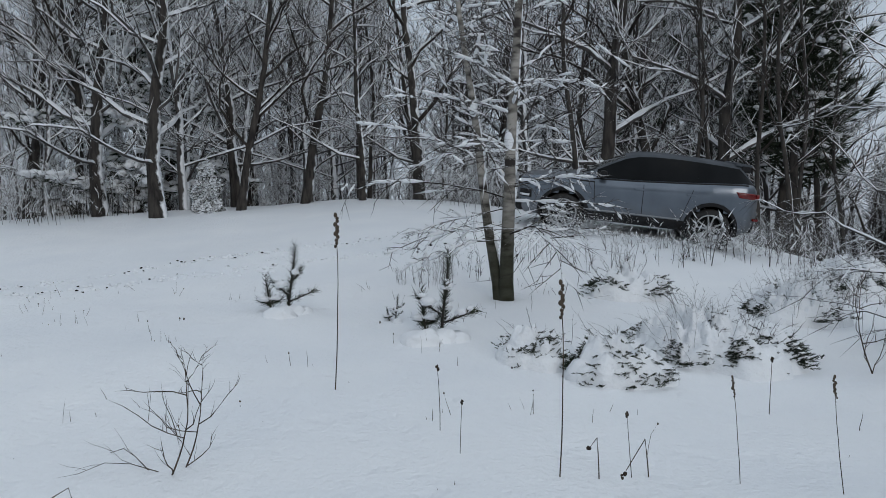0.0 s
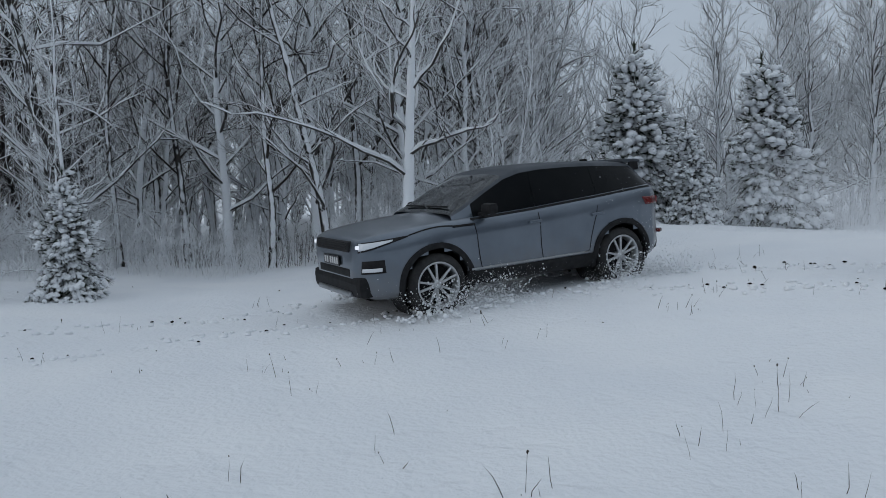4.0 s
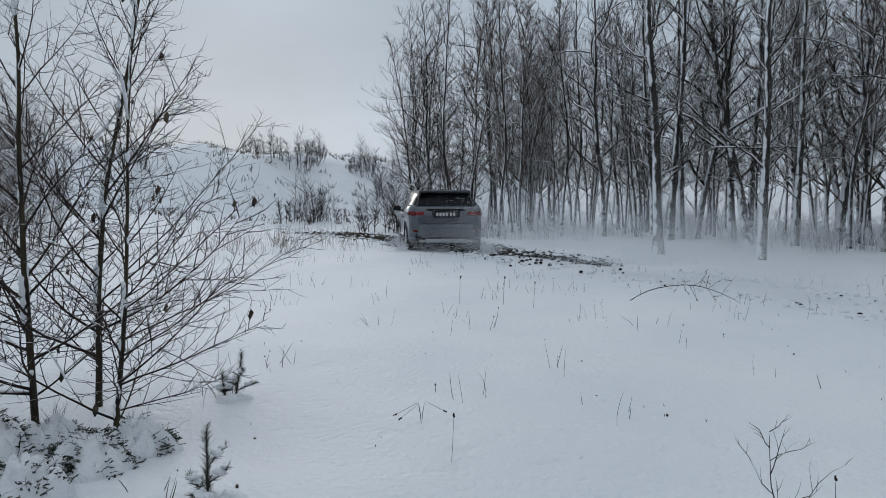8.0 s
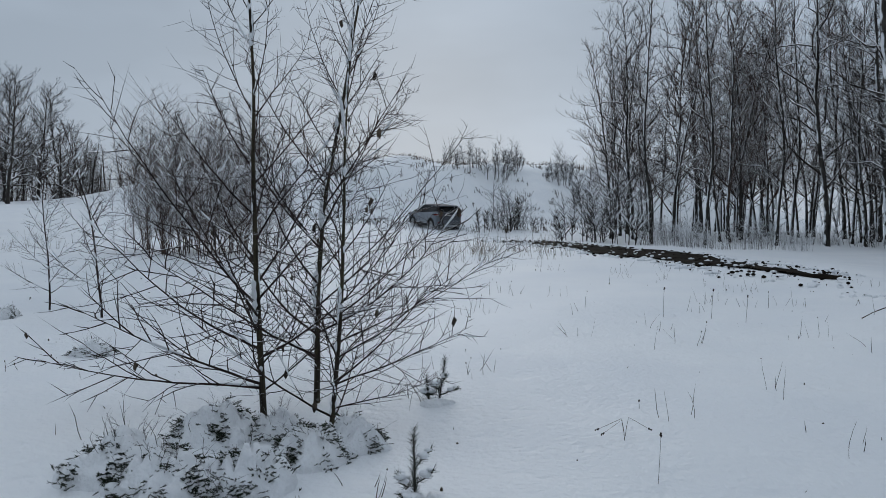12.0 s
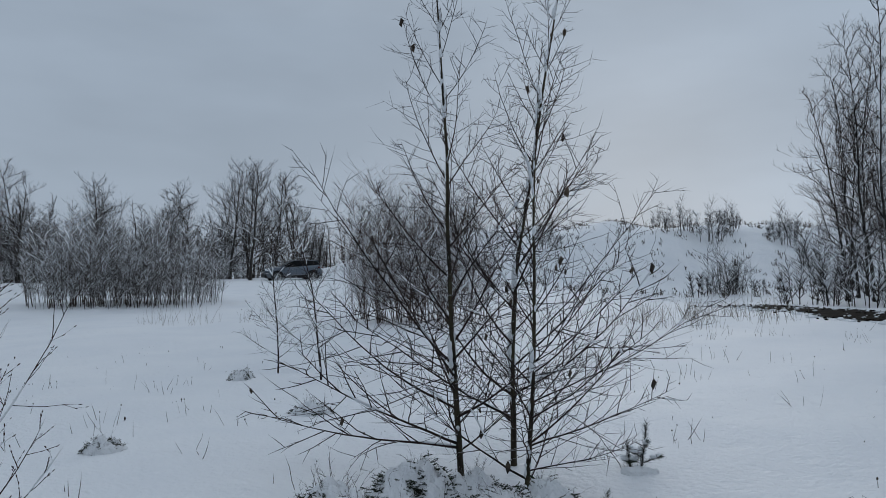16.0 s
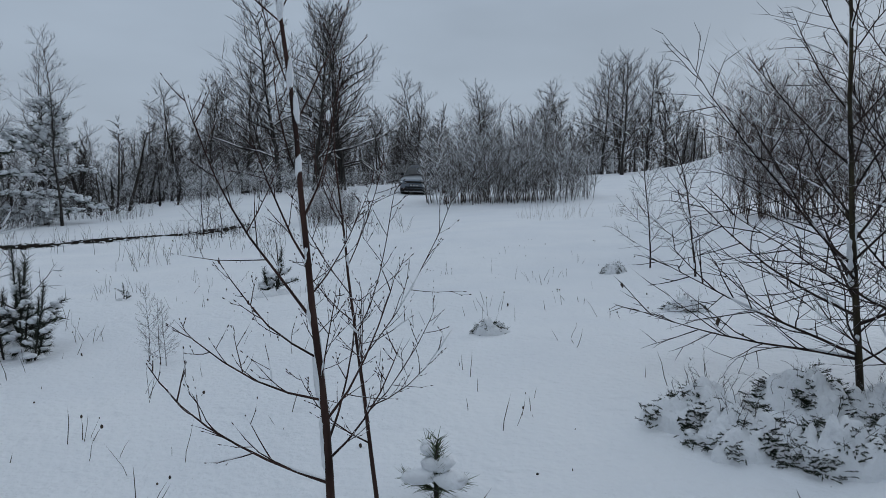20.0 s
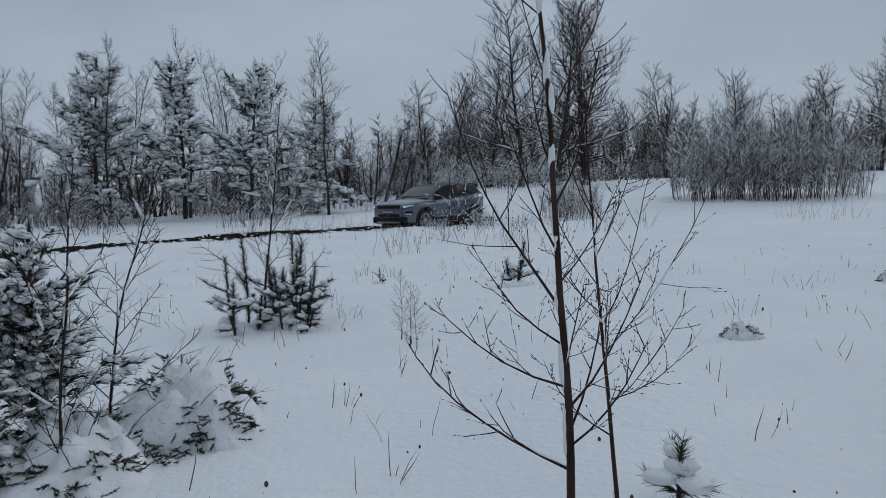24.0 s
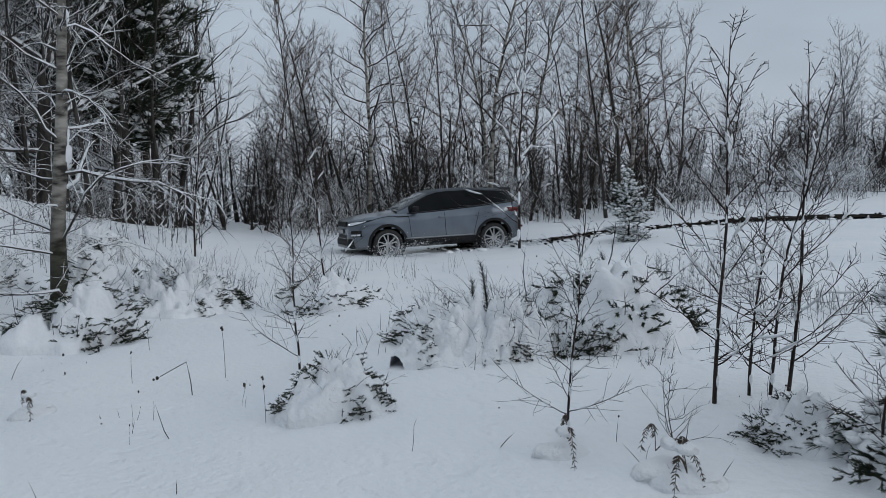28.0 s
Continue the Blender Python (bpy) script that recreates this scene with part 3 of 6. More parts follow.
def snow_bush(name, seed, width, height, mat, rods=30, tufts=60):
    """A low bush bowed under pillows of snow, dark sprigs showing in the hollows and round its foot."""
    rng = random.Random(seed)
    bush = new(name)
    twigs, green = Tubes(), Tubes()
    o = Vector((rng.uniform(0, 90), rng.uniform(0, 90), 3.7))

    def top(x, y):
        q = math.hypot(x, y) / (0.5 * width) + 0.45 * noise.noise(Vector((x, y, 0)) * (2.4 / width) + o)
        dome = max(0.0, 1 - q * q)
        puff = min(1, abs(noise.noise(Vector((x, y, 0)) * 3.6 + o)) * 2.4)
        small = min(1, abs(noise.noise(Vector((x, y, 4)) * 8 + o)) * 2.4)
        rise = 0.6 * puff ** 0.7 + 0.3 * small ** 0.7
        return height * dome ** 1.0 * (0.22 + rise * 0.95) - 0.4 * (1 - min(1, dome * 9)), dome, rise

    m = int(34 * width)
    verts, faces, hollows, domes = [], [], [], []
    for i in range(m + 1):
        for j in range(m + 1):
            x, y = (i / m - 0.5) * width * 1.2, (j / m - 0.5) * width * 1.2
            z, dome, rise = top(x, y)
            s = 0.03 * noise.noise(Vector((x * 7, y * 7, 2)) + o)
            verts.append((x + s, y - s, z))
            domes.append(dome)
            if 0.04 < dome and rise < 0.27:
                hollows.append((x, y))
    for i in range(m):
        for j in range(m):
            q = (i * (m + 1) + j, (i + 1) * (m + 1) + j, (i + 1) * (m + 1) + j + 1, i * (m + 1) + j + 1)
            if max(domes[k] for k in q) > 0:
                faces.append(q)
    me = bpy.data.meshes.new("snow_cover")
    me.from_pydata(verts, [], faces)
    me.polygons.foreach_set("use_smooth", [True] * len(me.polygons))
    me.materials.append(SNOW)
    me.update()
    tagged(put("snow_cover", me, SNOW, bush), kind="stuff")
    for _ in range(rods):
        a, q = rng.uniform(0, 6.283), rng.uniform(0, 0.42) * width
        x, y = math.cos(a) * q, math.sin(a) * q
        pts = limb(rng, Vector((x, y, max(0, top(x, y)[0] - 0.05))), Vector((math.cos(a), math.sin(a), rng.uniform(0.5, 3.0))), height * rng.uniform(0.3, 0.9), 4, 0.16, -0.06)
        r0 = 0.002 + 0.002 * rng.random()
        twigs.add(pts, [r0, r0 * 0.9, r0 * 0.8, r0 * 0.6, r0 * 0.3], 3)
        for _k in range(5):
            p, d = along(pts, rng.uniform(0.25, 1))
            e = p + (d + Vector((rng.uniform(-1, 1), rng.uniform(-1, 1), rng.uniform(-0.7, 0.6)))) * height * rng.uniform(0.08, 0.25)
            twigs.add([p, e], [r0 * 0.6, r0 * 0.25], 3)
    nests = [rng.choice(hollows) for _ in range(max(6, int(9 * width)))] if hollows else [(0.0, 0.0)]
    for k in range(max(4, int(7 * width))):
        a, q = rng.uniform(0, 6.283), rng.uniform(0.36, 0.46) * width
        nests.append((math.cos(a) * q, math.sin(a) * q))
    for k in range(tufts):
        x, y = rng.choice(nests)
        x, y = x + rng.gauss(0, 0.06), y + rng.gauss(0, 0.06)
        a = math.atan2(y, x) + rng.gauss(0, 0.9)
        z = max(0.0, top(x, y)[0])
        d = Vector((math.cos(a), math.sin(a), rng.uniform(-0.3, 0.6))).normalized()
        c = Vector((x, y, z + rng.uniform(0.0, 0.03)))
        ln = rng.uniform(0.03, 0.09)
        twigs.add([c, c + d * ln], [0.002, 0.001], 3)
        for q in range(3):
            green.spray(c + d * ln * q / 2, d, 0.032, rng, 9, 0.0034, 1.0)
    tagged(put("sprig", twigs, mat, bush), kind="stuff")
    tagged(put("needles", green, DARK_NEEDLE, bush, soft=False), kind="stuff")
    return bush


def brush_pine(name, seed, spikes, height, needle=None):
    """Young pine leaders standing up like bottle brushes out of a snowed-in base."""
    rng = random.Random(seed)
    pine = new(name)
    snow = Tubes()
    for k in range(spikes):
        stem, green = Tubes(), Tubes()
        a, q = k * 2.4, (0.0 if k == 0 else rng.uniform(0.15, 0.4)) * height
        h = height * (1 if k == 0 else rng.uniform(0.35, 0.85))
        pts = limb(rng, Vector((math.cos(a) * q, math.sin(a) * q, -0.05)), Vector((math.cos(a) * 0.2 * (k > 0), math.sin(a) * 0.2 * (k > 0), 1)), h, 8, 0.04, 0.05)
        stem.add(pts, [0.012 - 0.001 * z for z in range(9)], 5)
        n = int(h / 0.022)
        for z in range(n):
            p, d = along(pts, 0.12 + 0.88 * z / n)
            green.spray(p, d * 0.7, 0.075, rng, 13, 0.0024, 1.6)
        for _ in range(4):
            p, d = along(pts, rng.uniform(0.15, 0.6))
            w = rng.uniform(0, 6.283)
            side = limb(rng, p, Vector((math.cos(w), math.sin(w), 0.25)), h * rng.uniform(0.25, 0.42), 4, 0.1, 0.08)
            stem.add(side, [0.008, 0.007, 0.006, 0.004, 0.002], 4)
            for z in range(9):
                p2, d2 = along(side, 0.2 + 0.8 * z / 9)
                green.spray(p2, d2, 0.07, rng, 13, 0.0024, 1.2)
            lump(snow, side[2] + Vector((0, 0, 0.03)), rng.uniform(0.03, 0.065), rng, 0.5, 8, 4)
            lump(snow, side[3] + Vector((0, 0, 0.03)), rng.uniform(0.02, 0.045), rng, 0.6, 8, 4)
        put("leader", stem, BARK, pine)
        tagged(put("needles", green, needle or DARK_NEEDLE, pine, soft=False), kind="stuff")
    for _ in range(5):
        w, q = rng.uniform(0, 6.283), rng.uniform(0.1, 0.35) * height
        lump(snow, Vector((math.cos(w) * q, math.sin(w) * q, -0.06)), rng.uniform(0.08, 0.15) * min(1, 0.4 + height), rng, 0.9, 12, 6)
    tagged(put("snow_cover", snow, SNOW, pine), kind="stuff")
    return pine


def lump(t, c, r, rng, flat=0.62, n=9, rings=5):
    """A rounded pillow of snow."""
    base = len(t.v)
    o = Vector((rng.uniform(0, 50), rng.uniform(0, 50), 0))
    sx, sy = rng.uniform(0.8, 1.4), rng.uniform(0.8, 1.3)
    t.v.append((c.x, c.y, c.z + r * flat))
    for k in range(1, rings + 1):
        th = math.pi * 0.78 * k / rings
        for s in range(n):
            w = 2 * math.pi * (s + 0.5 * (k % 2)) / n
            d = Vector((math.sin(th) * math.cos(w) * sx, math.sin(th) * math.sin(w) * sy, math.cos(th) * flat))
            j = 1 + 0.35 * noise.noise(d * 1.6 + o)
            t.v.append(tuple(c + d * r * j))
    for s in range(n):
        t.f.append((base, base + 1 + s, base + 1 + (s + 1) % n))
        for k in range(rings - 1):
            a = base + 1 + k * n
            t.f.append((a + s, a + n + s, a + n + (s + 1) % n, a + (s + 1) % n))


def stalk(name, seed, height, mat, head=0.12, kink=0.0, leaves=0, r=0.0045):
    """A dead weed: a thin stem, its seed head, perhaps snapped over."""
    rng = random.Random(seed)
    weed = new(name)
    stem, top = Tubes(), Tubes()
    pts = limb(rng, Vector((0, 0, -0.08)), Vector((rng.uniform(-0.1, 0.1), rng.uniform(-0.1, 0.1), 1)), height + 0.08, 8, 0.03, 0.0)
    if kink:
        k = 4
        d = Vector((math.cos(seed), math.sin(seed), -0.55)).normalized()
        pts = pts[:k + 1] + [pts[k] + d * kink * height * 0.14 * q for q in range(1, 5)]
    stem.add(pts, [r * (1 - 0.5 * k / len(pts)) for k in range(len(pts))], 4)
    for q in range(leaves):
        p, d = along(pts, rng.uniform(0.3, 0.95))
        w = rng.uniform(0, 6.283)
        stem.add(limb(rng, p, Vector((math.cos(w), math.sin(w), 0.8)), height * rng.uniform(0.1, 0.3), 3, 0.15, 0.05), [r * 0.6, r * 0.5, r * 0.4, r * 0.2], 3)
    if head:
        p, d = pts[-1], (pts[-1] - pts[-2]).normalized()
        n = max(4, int(head / 0.018))
        for q in range(n):
            c = p - d * head * q / n + Vector((rng.uniform(-1, 1), rng.uniform(-1, 1), 0)) * r * 2.2
            top.blob(c, r * rng.uniform(1.8, 3.4), rng, 1.3, 5)
    put("stem", stem, mat, weed)
    if top.f:
        tagged(put("seed_head", top, mat, weed), kind="stuff")
    return weed


def frond(name, seed, reach, height, mat):
    """A dead fern frond bowed over to the snow, with its shrivelled leaflets and a pad of snow on its back."""
    rng = random.Random(seed)
    fern = new(name)
    stem, leaf, snow = Tubes(), Tubes(), Tubes()
    for way in (0.0, 2.7):
        pts = []
        for k in range(13):
            u = k / 12
            r = reach * u * (0.55 if way else 1)
            pts.append(Vector((math.cos(way) * r, math.sin(way) * r + 0.03 * math.sin(u * 5), height * math.sin(math.pi * min(1, u * 0.92 + 0.12)) ** 0.7 - 0.05)))
        stem.add(pts, [0.006 - 0.0003 * k for k in range(13)], 4)
        for k in range(2, 12):
            for _ in range(5):
                p, d = along(pts, (k + rng.random()) / 13)
                side = Vector((-d.y, d.x, 0)).normalized() * rng.choice((-1, 1))
                e = p + (side * rng.uniform(0.3, 1) + Vector((0, 0, -rng.uniform(0.3, 1.1)))) * 0.06
                leaf.add([p, p.lerp(e, 0.5) + Vector((0, 0, 0.006)), e], [0.003, 0.006, 0.001], 4)
    lump(snow, Vector((reach * 0.3, 0, height * 0.72)), reach * 0.16, rng, 0.4)
    lump(snow, Vector((reach * 0.2, 0, 0.0)), reach * 0.4, rng, 0.45, 12, 6)
    put("stem", stem, mat, fern)
    tagged(put("leaflet", leaf, mat, fern), kind="stuff")
    put("snow_pad", snow, SNOW, fern)
    return fern


def fallen_branch(name, seed, span, height, mat):
    """A snapped twig that arches over the snow, with side twigs and withered leaves hanging from it."""
    rng = random.Random(seed)
    ob = new(name)
    stem, twig, leaf = Tubes(), Tubes(), Tubes()
    pts = [Vector((span * (k / 12 - 0.5), 0.05 * math.sin(k * 0.9), height * math.sin(math.pi * (0.1 + 0.85 * k / 12)) ** 0.8 - 0.05)) for k in range(13)]
    stem.add(pts, [0.007 - 0.0003 * k for k in range(13)], 5)
    for q in range(12):
        p, d = along(pts, rng.uniform(0.35, 0.98))
        tl = limb(rng, p, Vector((rng.uniform(-0.2, 1), rng.uniform(-0.8, 0.8), rng.uniform(-0.9, 0.7))), span * rng.uniform(0.1, 0.28), 4, 0.18, -0.03)
        twig.add(tl, [0.0030, 0.0026, 0.002, 0.0016, 0.001], 4)
        for _ in range(2):
            p2, d2 = along(tl, rng.uniform(0.3, 1))
            e = p2 + Vector((rng.uniform(-1, 1), rng.uniform(-1, 1), rng.uniform(-1, 0.2))) * 0.06
            leaf.add([p2, p2.lerp(e, 0.5), e], [0.002, 0.005, 0.001], 4)
    put("stem", stem, mat, ob)
    tagged(put("side_twig", twig, mat, ob), kind="stuff")
    tagged(put("withered_leaf", leaf, mat, ob), kind="stuff")
    return ob


def at_ground(ob, x, y, turn=0.0, scale=1.0, sink=0.0):
    ob.matrix_basis = Matrix.LocRotScale((x, y, float(ground_z(x, y)) - sink), Euler((0, 0, turn)), (scale,) * 3)
    return ob


def spread(proto, spots, rng, lo=0.85, hi=1.15, sink=0.0, first=True):
    """Sets the thing at the first spot and copies of it at the others."""
    for k, (x, y, *s) in enumerate(spots):
        sc = (s[0] if s else 1.0) * rng.uniform(lo, hi)
        m = Matrix.LocRotScale((x, y, float(ground_z(x, y)) - sink), Euler((0, 0, rng.uniform(0, 6.28))), (sc,) * 3)
        if k == 0 and first:
            proto.matrix_basis = m
        else:
            copy_thing(proto, Matrix.Identity(4)).matrix_basis = m


def deep_wood(seed, c, a0, a1, r0, r1, n, height, mat, twigs=26, label="depths of the bare wood, stem behind stem"):
    """The wood behind the wood: thin stems and brush, too many to count, in one mesh."""
    rng = random.Random(seed)
    t = Tubes()
    for _ in range(n):
        a, r = radians(rng.uniform(a0, a1)), math.sqrt(rng.uniform(r0 * r0, r1 * r1))
        x, y = c[0] - math.sin(a) * r, c[1] + math.cos(a) * r
        h = height * rng.uniform(0.35, 1.2)
        foot = Vector((x, y, float(ground_z(x, y)) - 0.3))
        pts = limb(rng, foot, Vector((rng.gauss(0, 0.13), rng.gauss(0, 0.13), 1)), h, 4, 0.08, 0.03)
        g = rng.uniform(0.03, 0.11)
        t.add(pts, [g, g * 0.85, g * 0.6, g * 0.4, g * 0.15], 4)
        for q in range(twigs):
            k = rng.uniform(0.04, 1.0)
            p, d = along(pts, k)
            w = rng.uniform(0, 6.283)
            ln = h * rng.uniform(0.06, 0.2) * (1.1 - 0.6 * k)
            e = p + Vector((math.cos(w), math.sin(w), rng.uniform(0.2, 1.3))).normalized() * ln
            f = e + Vector((math.cos(w + rng.uniform(-1, 1)), math.sin(w), rng.uniform(0.0, 1.0))).normalized() * ln * 0.7
            t.add([p, e, f], [0.02, 0.014, 0.006], 3)
            g2 = p.lerp(e, 0.6)
            t.add([g2, g2 + Vector((math.cos(w + 2), math.sin(w + 2), 0.6)) * ln * 0.5], [0.013, 0.005], 3)
    ob = new("deep_wood", t.mesh("deep_wood", mat))
    return tagged(ob, label, "woodland", kind="stuff")


# ---- the snow field, one sheet to the horizon ----
def make_ground():
    inner = [i * 0.5 for i in range(-56, -28)] + [i * 0.25 for i in range(-56, 57)] + [i * 0.5 for i in range(29, 57)]
    out, step, v = [], 0.7, 28.0
    while v < 2600:
        v += step
        step *= 1.16
        out.append(v)
    axis = [-q for q in reversed(out)] + inner + out
    n = len(axis)
    X, Y = np.meshgrid(axis, axis, indexing="ij")
    Z = ground_z(X, Y)
    verts = np.stack([X, Y, Z], -1).reshape(-1, 3)
    i = np.arange(n * n).reshape(n, n)
    faces = np.stack([i[:-1, :-1], i[1:, :-1], i[1:, 1:], i[:-1, 1:]], -1).reshape(-1, 4)
    me = bpy.data.meshes.new("ground")
    me.from_pydata(verts.tolist(), [], faces.tolist())
    me.polygons.foreach_set("use_smooth", [True] * len(me.polygons))
    me.materials.append(SNOW)
    tagged(new("ground", me), "rolling field under fresh bluish-white snow", "snow field", kind="structure")


make_ground()

# the forked birch beside the track
FOREST_BIRCH = [(-11.92, -3.16, 4.14)]
# tall seeded weeds: x, y, height
TALL_WEEDS = [(-8.01, -4.52, 1.41), (-6.33, -2.85, 1.09), (-6.35, -1.86, 0.59), (-6.14, -1.40, 0.62)]
SHORT_WEEDS = [(-7.16, -3.59, 0.44), (-6.70, -3.43, 0.33), (-8.11, -1.12, 0.45), (-6.43, -2.43, 0.38), (-4.23, -6.60, 0.26), (-6.45, -7.04, 0.40), (-2.34, -7.23, 0.22), (-6.36, -7.04, 0.41), (9.90, 1.12, 0.38), (3.95, 0.49, 0.26), (3.93, -2.40, 0.35), (4.12, -2.16, 0.28), (3.54, -1.29, 0.26), (9.85, 0.54, 0.37), (9.57, 0.14, 0.33), (-6.14, 2.11, 0.42), (-6.37, 1.44, 0.26), (-7.78, 1.89, 0.29), (-4.62, 1.07, 0.12), (-4.47, 1.82, 0.29)]
BENT_WEEDS = [(-6.35, -2.63, 0.35), (-6.46, -2.33, 0.36), (4.55, 0.75, 0.19), (4.62, 0.76, 0.18), (4.54, 0.75, 0.20), (-5.63, 1.70, 0.38), (4.42, -3.46, 0.50), (-5.69, -5.29, 0.31)]
# branching dead herbs
SEED_TWIGS = [(-6.32, -5.17, 0.70), (-9.31, 0.31, 0.90), (-6.36, -5.12, 0.65), (3.46, -1.15, 0.50), (-2.49, 3.17, 0.31), (-2.45, 3.09, 0.36)]
# pine seedlings
PINE_SHOOTS = [(-10.05, -3.84, 1.02), (-10.78, -5.72, 0.89), (-10.80, -4.44, 0.33), (4.97, 2.14, 0.37), (3.23, 1.52, 0.38), (1.96, 9.73, 0.53), (1.94, 9.63, 0.67), (0.13, 10.38, 0.24), (-0.77, 7.61, 0.93)]
# bushes under snow: x, y, height
SNOW_BUSHES = [(-9.87, -1.19, 0.63), (-12.38, 0.61, 0.62), (-12.69, -1.47, 0.40), (-8.91, -2.12, 0.31), (-9.35, -2.86, 0.27), (-14.50, 2.25, 0.71), (-9.88, -0.69, 0.37), (-10.34, 2.94, 0.79), (-10.77, 1.96, 0.48), (-8.85, 1.36, 0.46), (-8.82, 4.33, 0.43), (-4.42, 2.24, 0.24), (-4.93, 3.96, 0.59), (-4.71, 4.90, 0.54), (-6.03, 4.08, 0.31), (-1.04, 4.32, 0.30), (-2.15, 3.63, 0.19), (-1.42, 3.70, 0.30), (3.62, 2.34, 0.16), (3.12, 2.42, 0.18), (2.89, 2.77, 0.18), (3.65, 3.03, 0.18), (3.06, 3.21, 0.13), (3.95, 2.80, 0.15), (3.90, 2.28, 0.15), (-4.95, 5.33, 0.49), (5.26, 5.86, 0.13), (6.43, 8.56, 0.10), (2.95, 5.55, 0.10), (2.99, 3.09, 0.19), (6.22, 8.40, 0.10)]
# russet saplings behind the young birches
BROWN_STAND = [(15.17, 13.09, 4.55), (16.33, 13.26, 4.62), (16.20, 14.94, 4.51)]
# the young birches on the snow mound
YOUNG_BIRCHES = [(4.15, 3.05, 3.03), (4.61, 2.94, 3.30), (4.02, 2.49, 2.28)]
# the sapling beside the path
NEAR_SAPLING = [(0.75, 2.38, 2.38), (0.98, 2.57, 1.68)]
# leafless saplings: x, y, height
SAPLINGS = [(-1.36, 3.56, 1.60), (-1.37, 4.11, 1.63), (-2.73, 3.75, 2.09), (-2.62, 4.27, 1.96), (-2.64, 4.13, 1.77), (-2.70, 4.03, 1.60), (-1.68, 3.47, 1.10), (-5.90, 2.65, 1.67), (-2.92, 2.83, 1.24), (-1.73, 3.51, 1.14), (6.90, 7.50, 2.54), (7.26, 8.86, 2.24), (-15.37, 4.49, 3.57), (-9.24, 4.49, 2.49), (-13.68, 11.56, 5.72), (-1.04, 7.53, 2.29), (0.30, 6.30, 0.62), (0.41, 6.04, 0.50), (0.38, 6.12, 0.51), (2.82, 27.02, 2.68), (7.39, 27.57, 2.60), (2.46, 23.96, 3.29), (3.17, 25.29, 2.90)]
# small snowed-in pines
YOUNG_PINES = [(-1.60, 3.80, 1.20), (-11.96, 13.38, 1.63)]
# upright young pines
BRUSH_PINES = [(-1.15, 7.30, 0.95), (-0.69, 7.21, 0.82), (-0.76, 7.56, 0.98), (-5.12, 4.04, 0.79), (-4.62, 4.98, 0.78)]
# the single birch by the pines
EDGE_BIRCH = [(-10.59, 1.46, 4.89)]
# birch with a low fork across the track
FIELD_BIRCH = [(-0.28, -17.87, 5.28)]
FIELD_SAPLINGS = [(-2.36, -20.86, 5.58), (4.72, -14.70, 5.21), (-2.21, -22.51, 6.06)]
# snow-laden young spruces: x, y, height
SNOW_SPRUCES = [(-6.60, -30.02, 6.35), (-11.80, -30.76, 6.16), (-8.39, -28.64, 3.35), (4.08, -13.68, 1.87), (-24.14, -17.03, 1.97), (-26.15, -25.78, 2.75), (-27.98, -23.67, 2.38), (-22.52, -11.49, 1.42), (-22.54, -11.45, 1.50), (-28.89, -27.64, 3.28), (-31.74, -27.40, 3.46), (7.65, -14.09, 2.53)]
# dark pines with snow
FAR_PINES = [(-42.09, -45.57, 9.68), (-41.95, -48.40, 9.11), (-39.72, -44.65, 10.20), (-41.63, -48.31, 10.47), (-5.63, 34.59, 6.64), (-2.82, 35.93, 5.74), (-12.81, 35.82, 7.50), (-8.89, 35.95, 7.02), (-25.56, 6.25, 9.9), (-24.5, 5.2, 12.0), (-29.2, 6.75, 14.0), (-26.72, 5.62, 11.47), (-35.77, 6.16, 15.30), (-36.96, 4.96, 16.85), (-38.12, 3.52, 17.30), (-25.32, -14.95, 8.29), (-36.91, 16.29, 6.07)]
# tall trees at the edge of the wood
FRONT_TRUNKS = [(28.94, -4.67), (30.99, -4.44), (30.54, -5.36), (30.98, -8.05), (28.05, -8.83), (30.59, -12.41), (29.14, -7.04), (21.21, -5.82), (21.72, -3.21), (13.12, -11.02), (11.72, -11.11)]
# bushes on and below the bank
BANK_BUSHES = [(42.61, 14.55, 3.41), (44.79, 14.35, 2.85), (32.31, 6.85, 3.51), (31.53, 5.60, 3.64), (60.22, 14.88, 2.59), (59.21, 18.47, 2.12), (51.87, 30.17, 2.73), (59.25, 18.59, 2.35), (61.29, 14.96, 3.35), (56.89, 11.74, 3.96), (44.29, 12.76, 2.09), (55.60, 22.82, 1.82), (56.59, 19.53, 3.19), (55.85, 21.53, 2.73)]
# rod thickets on the slope
THICKETS = [(14.46, 30.64, 3.85), (14.66, 30.16, 4.31), (15.55, 29.26, 4.26), (16.74, 28.88, 4.17), (17.18, 27.80, 3.71), (6.86, 25.16, 1.78), (7.16, 27.52, 1.94)]
SLOPE_TREES = [(37.74, 53.03, 9.37), (39.53, 52.96, 8.51), (42.56, 53.15, 8.77), (27.92, 55.45, 7.06), (24.67, 59.14, 5.83), (13.04, 46.27, 11.29), (12.05, 48.60, 12.14), (9.10, 46.18, 10.70), (7.98, 51.46, 9.47), (10.99, 44.71, 10.47), (12.91, 45.24, 9.99), (33.96, 56.69, 5.51), (36.08, 48.05, 9.11)]
# the muddy rut
MUD_LINE = [(29.29, 9.28), (26.82, 6.65), (22.65, 3.87), (19.83, 1.93), (18.06, 0.63), (15.50, -0.59), (15.12, -1.62)]
# bowed ferns
FERNS = [(-2.83, 2.69, 0.16), (-2.38, 2.84, 0.18), (-2.14, 2.75, 0.19), (-5.66, 0.69, 0.16)]
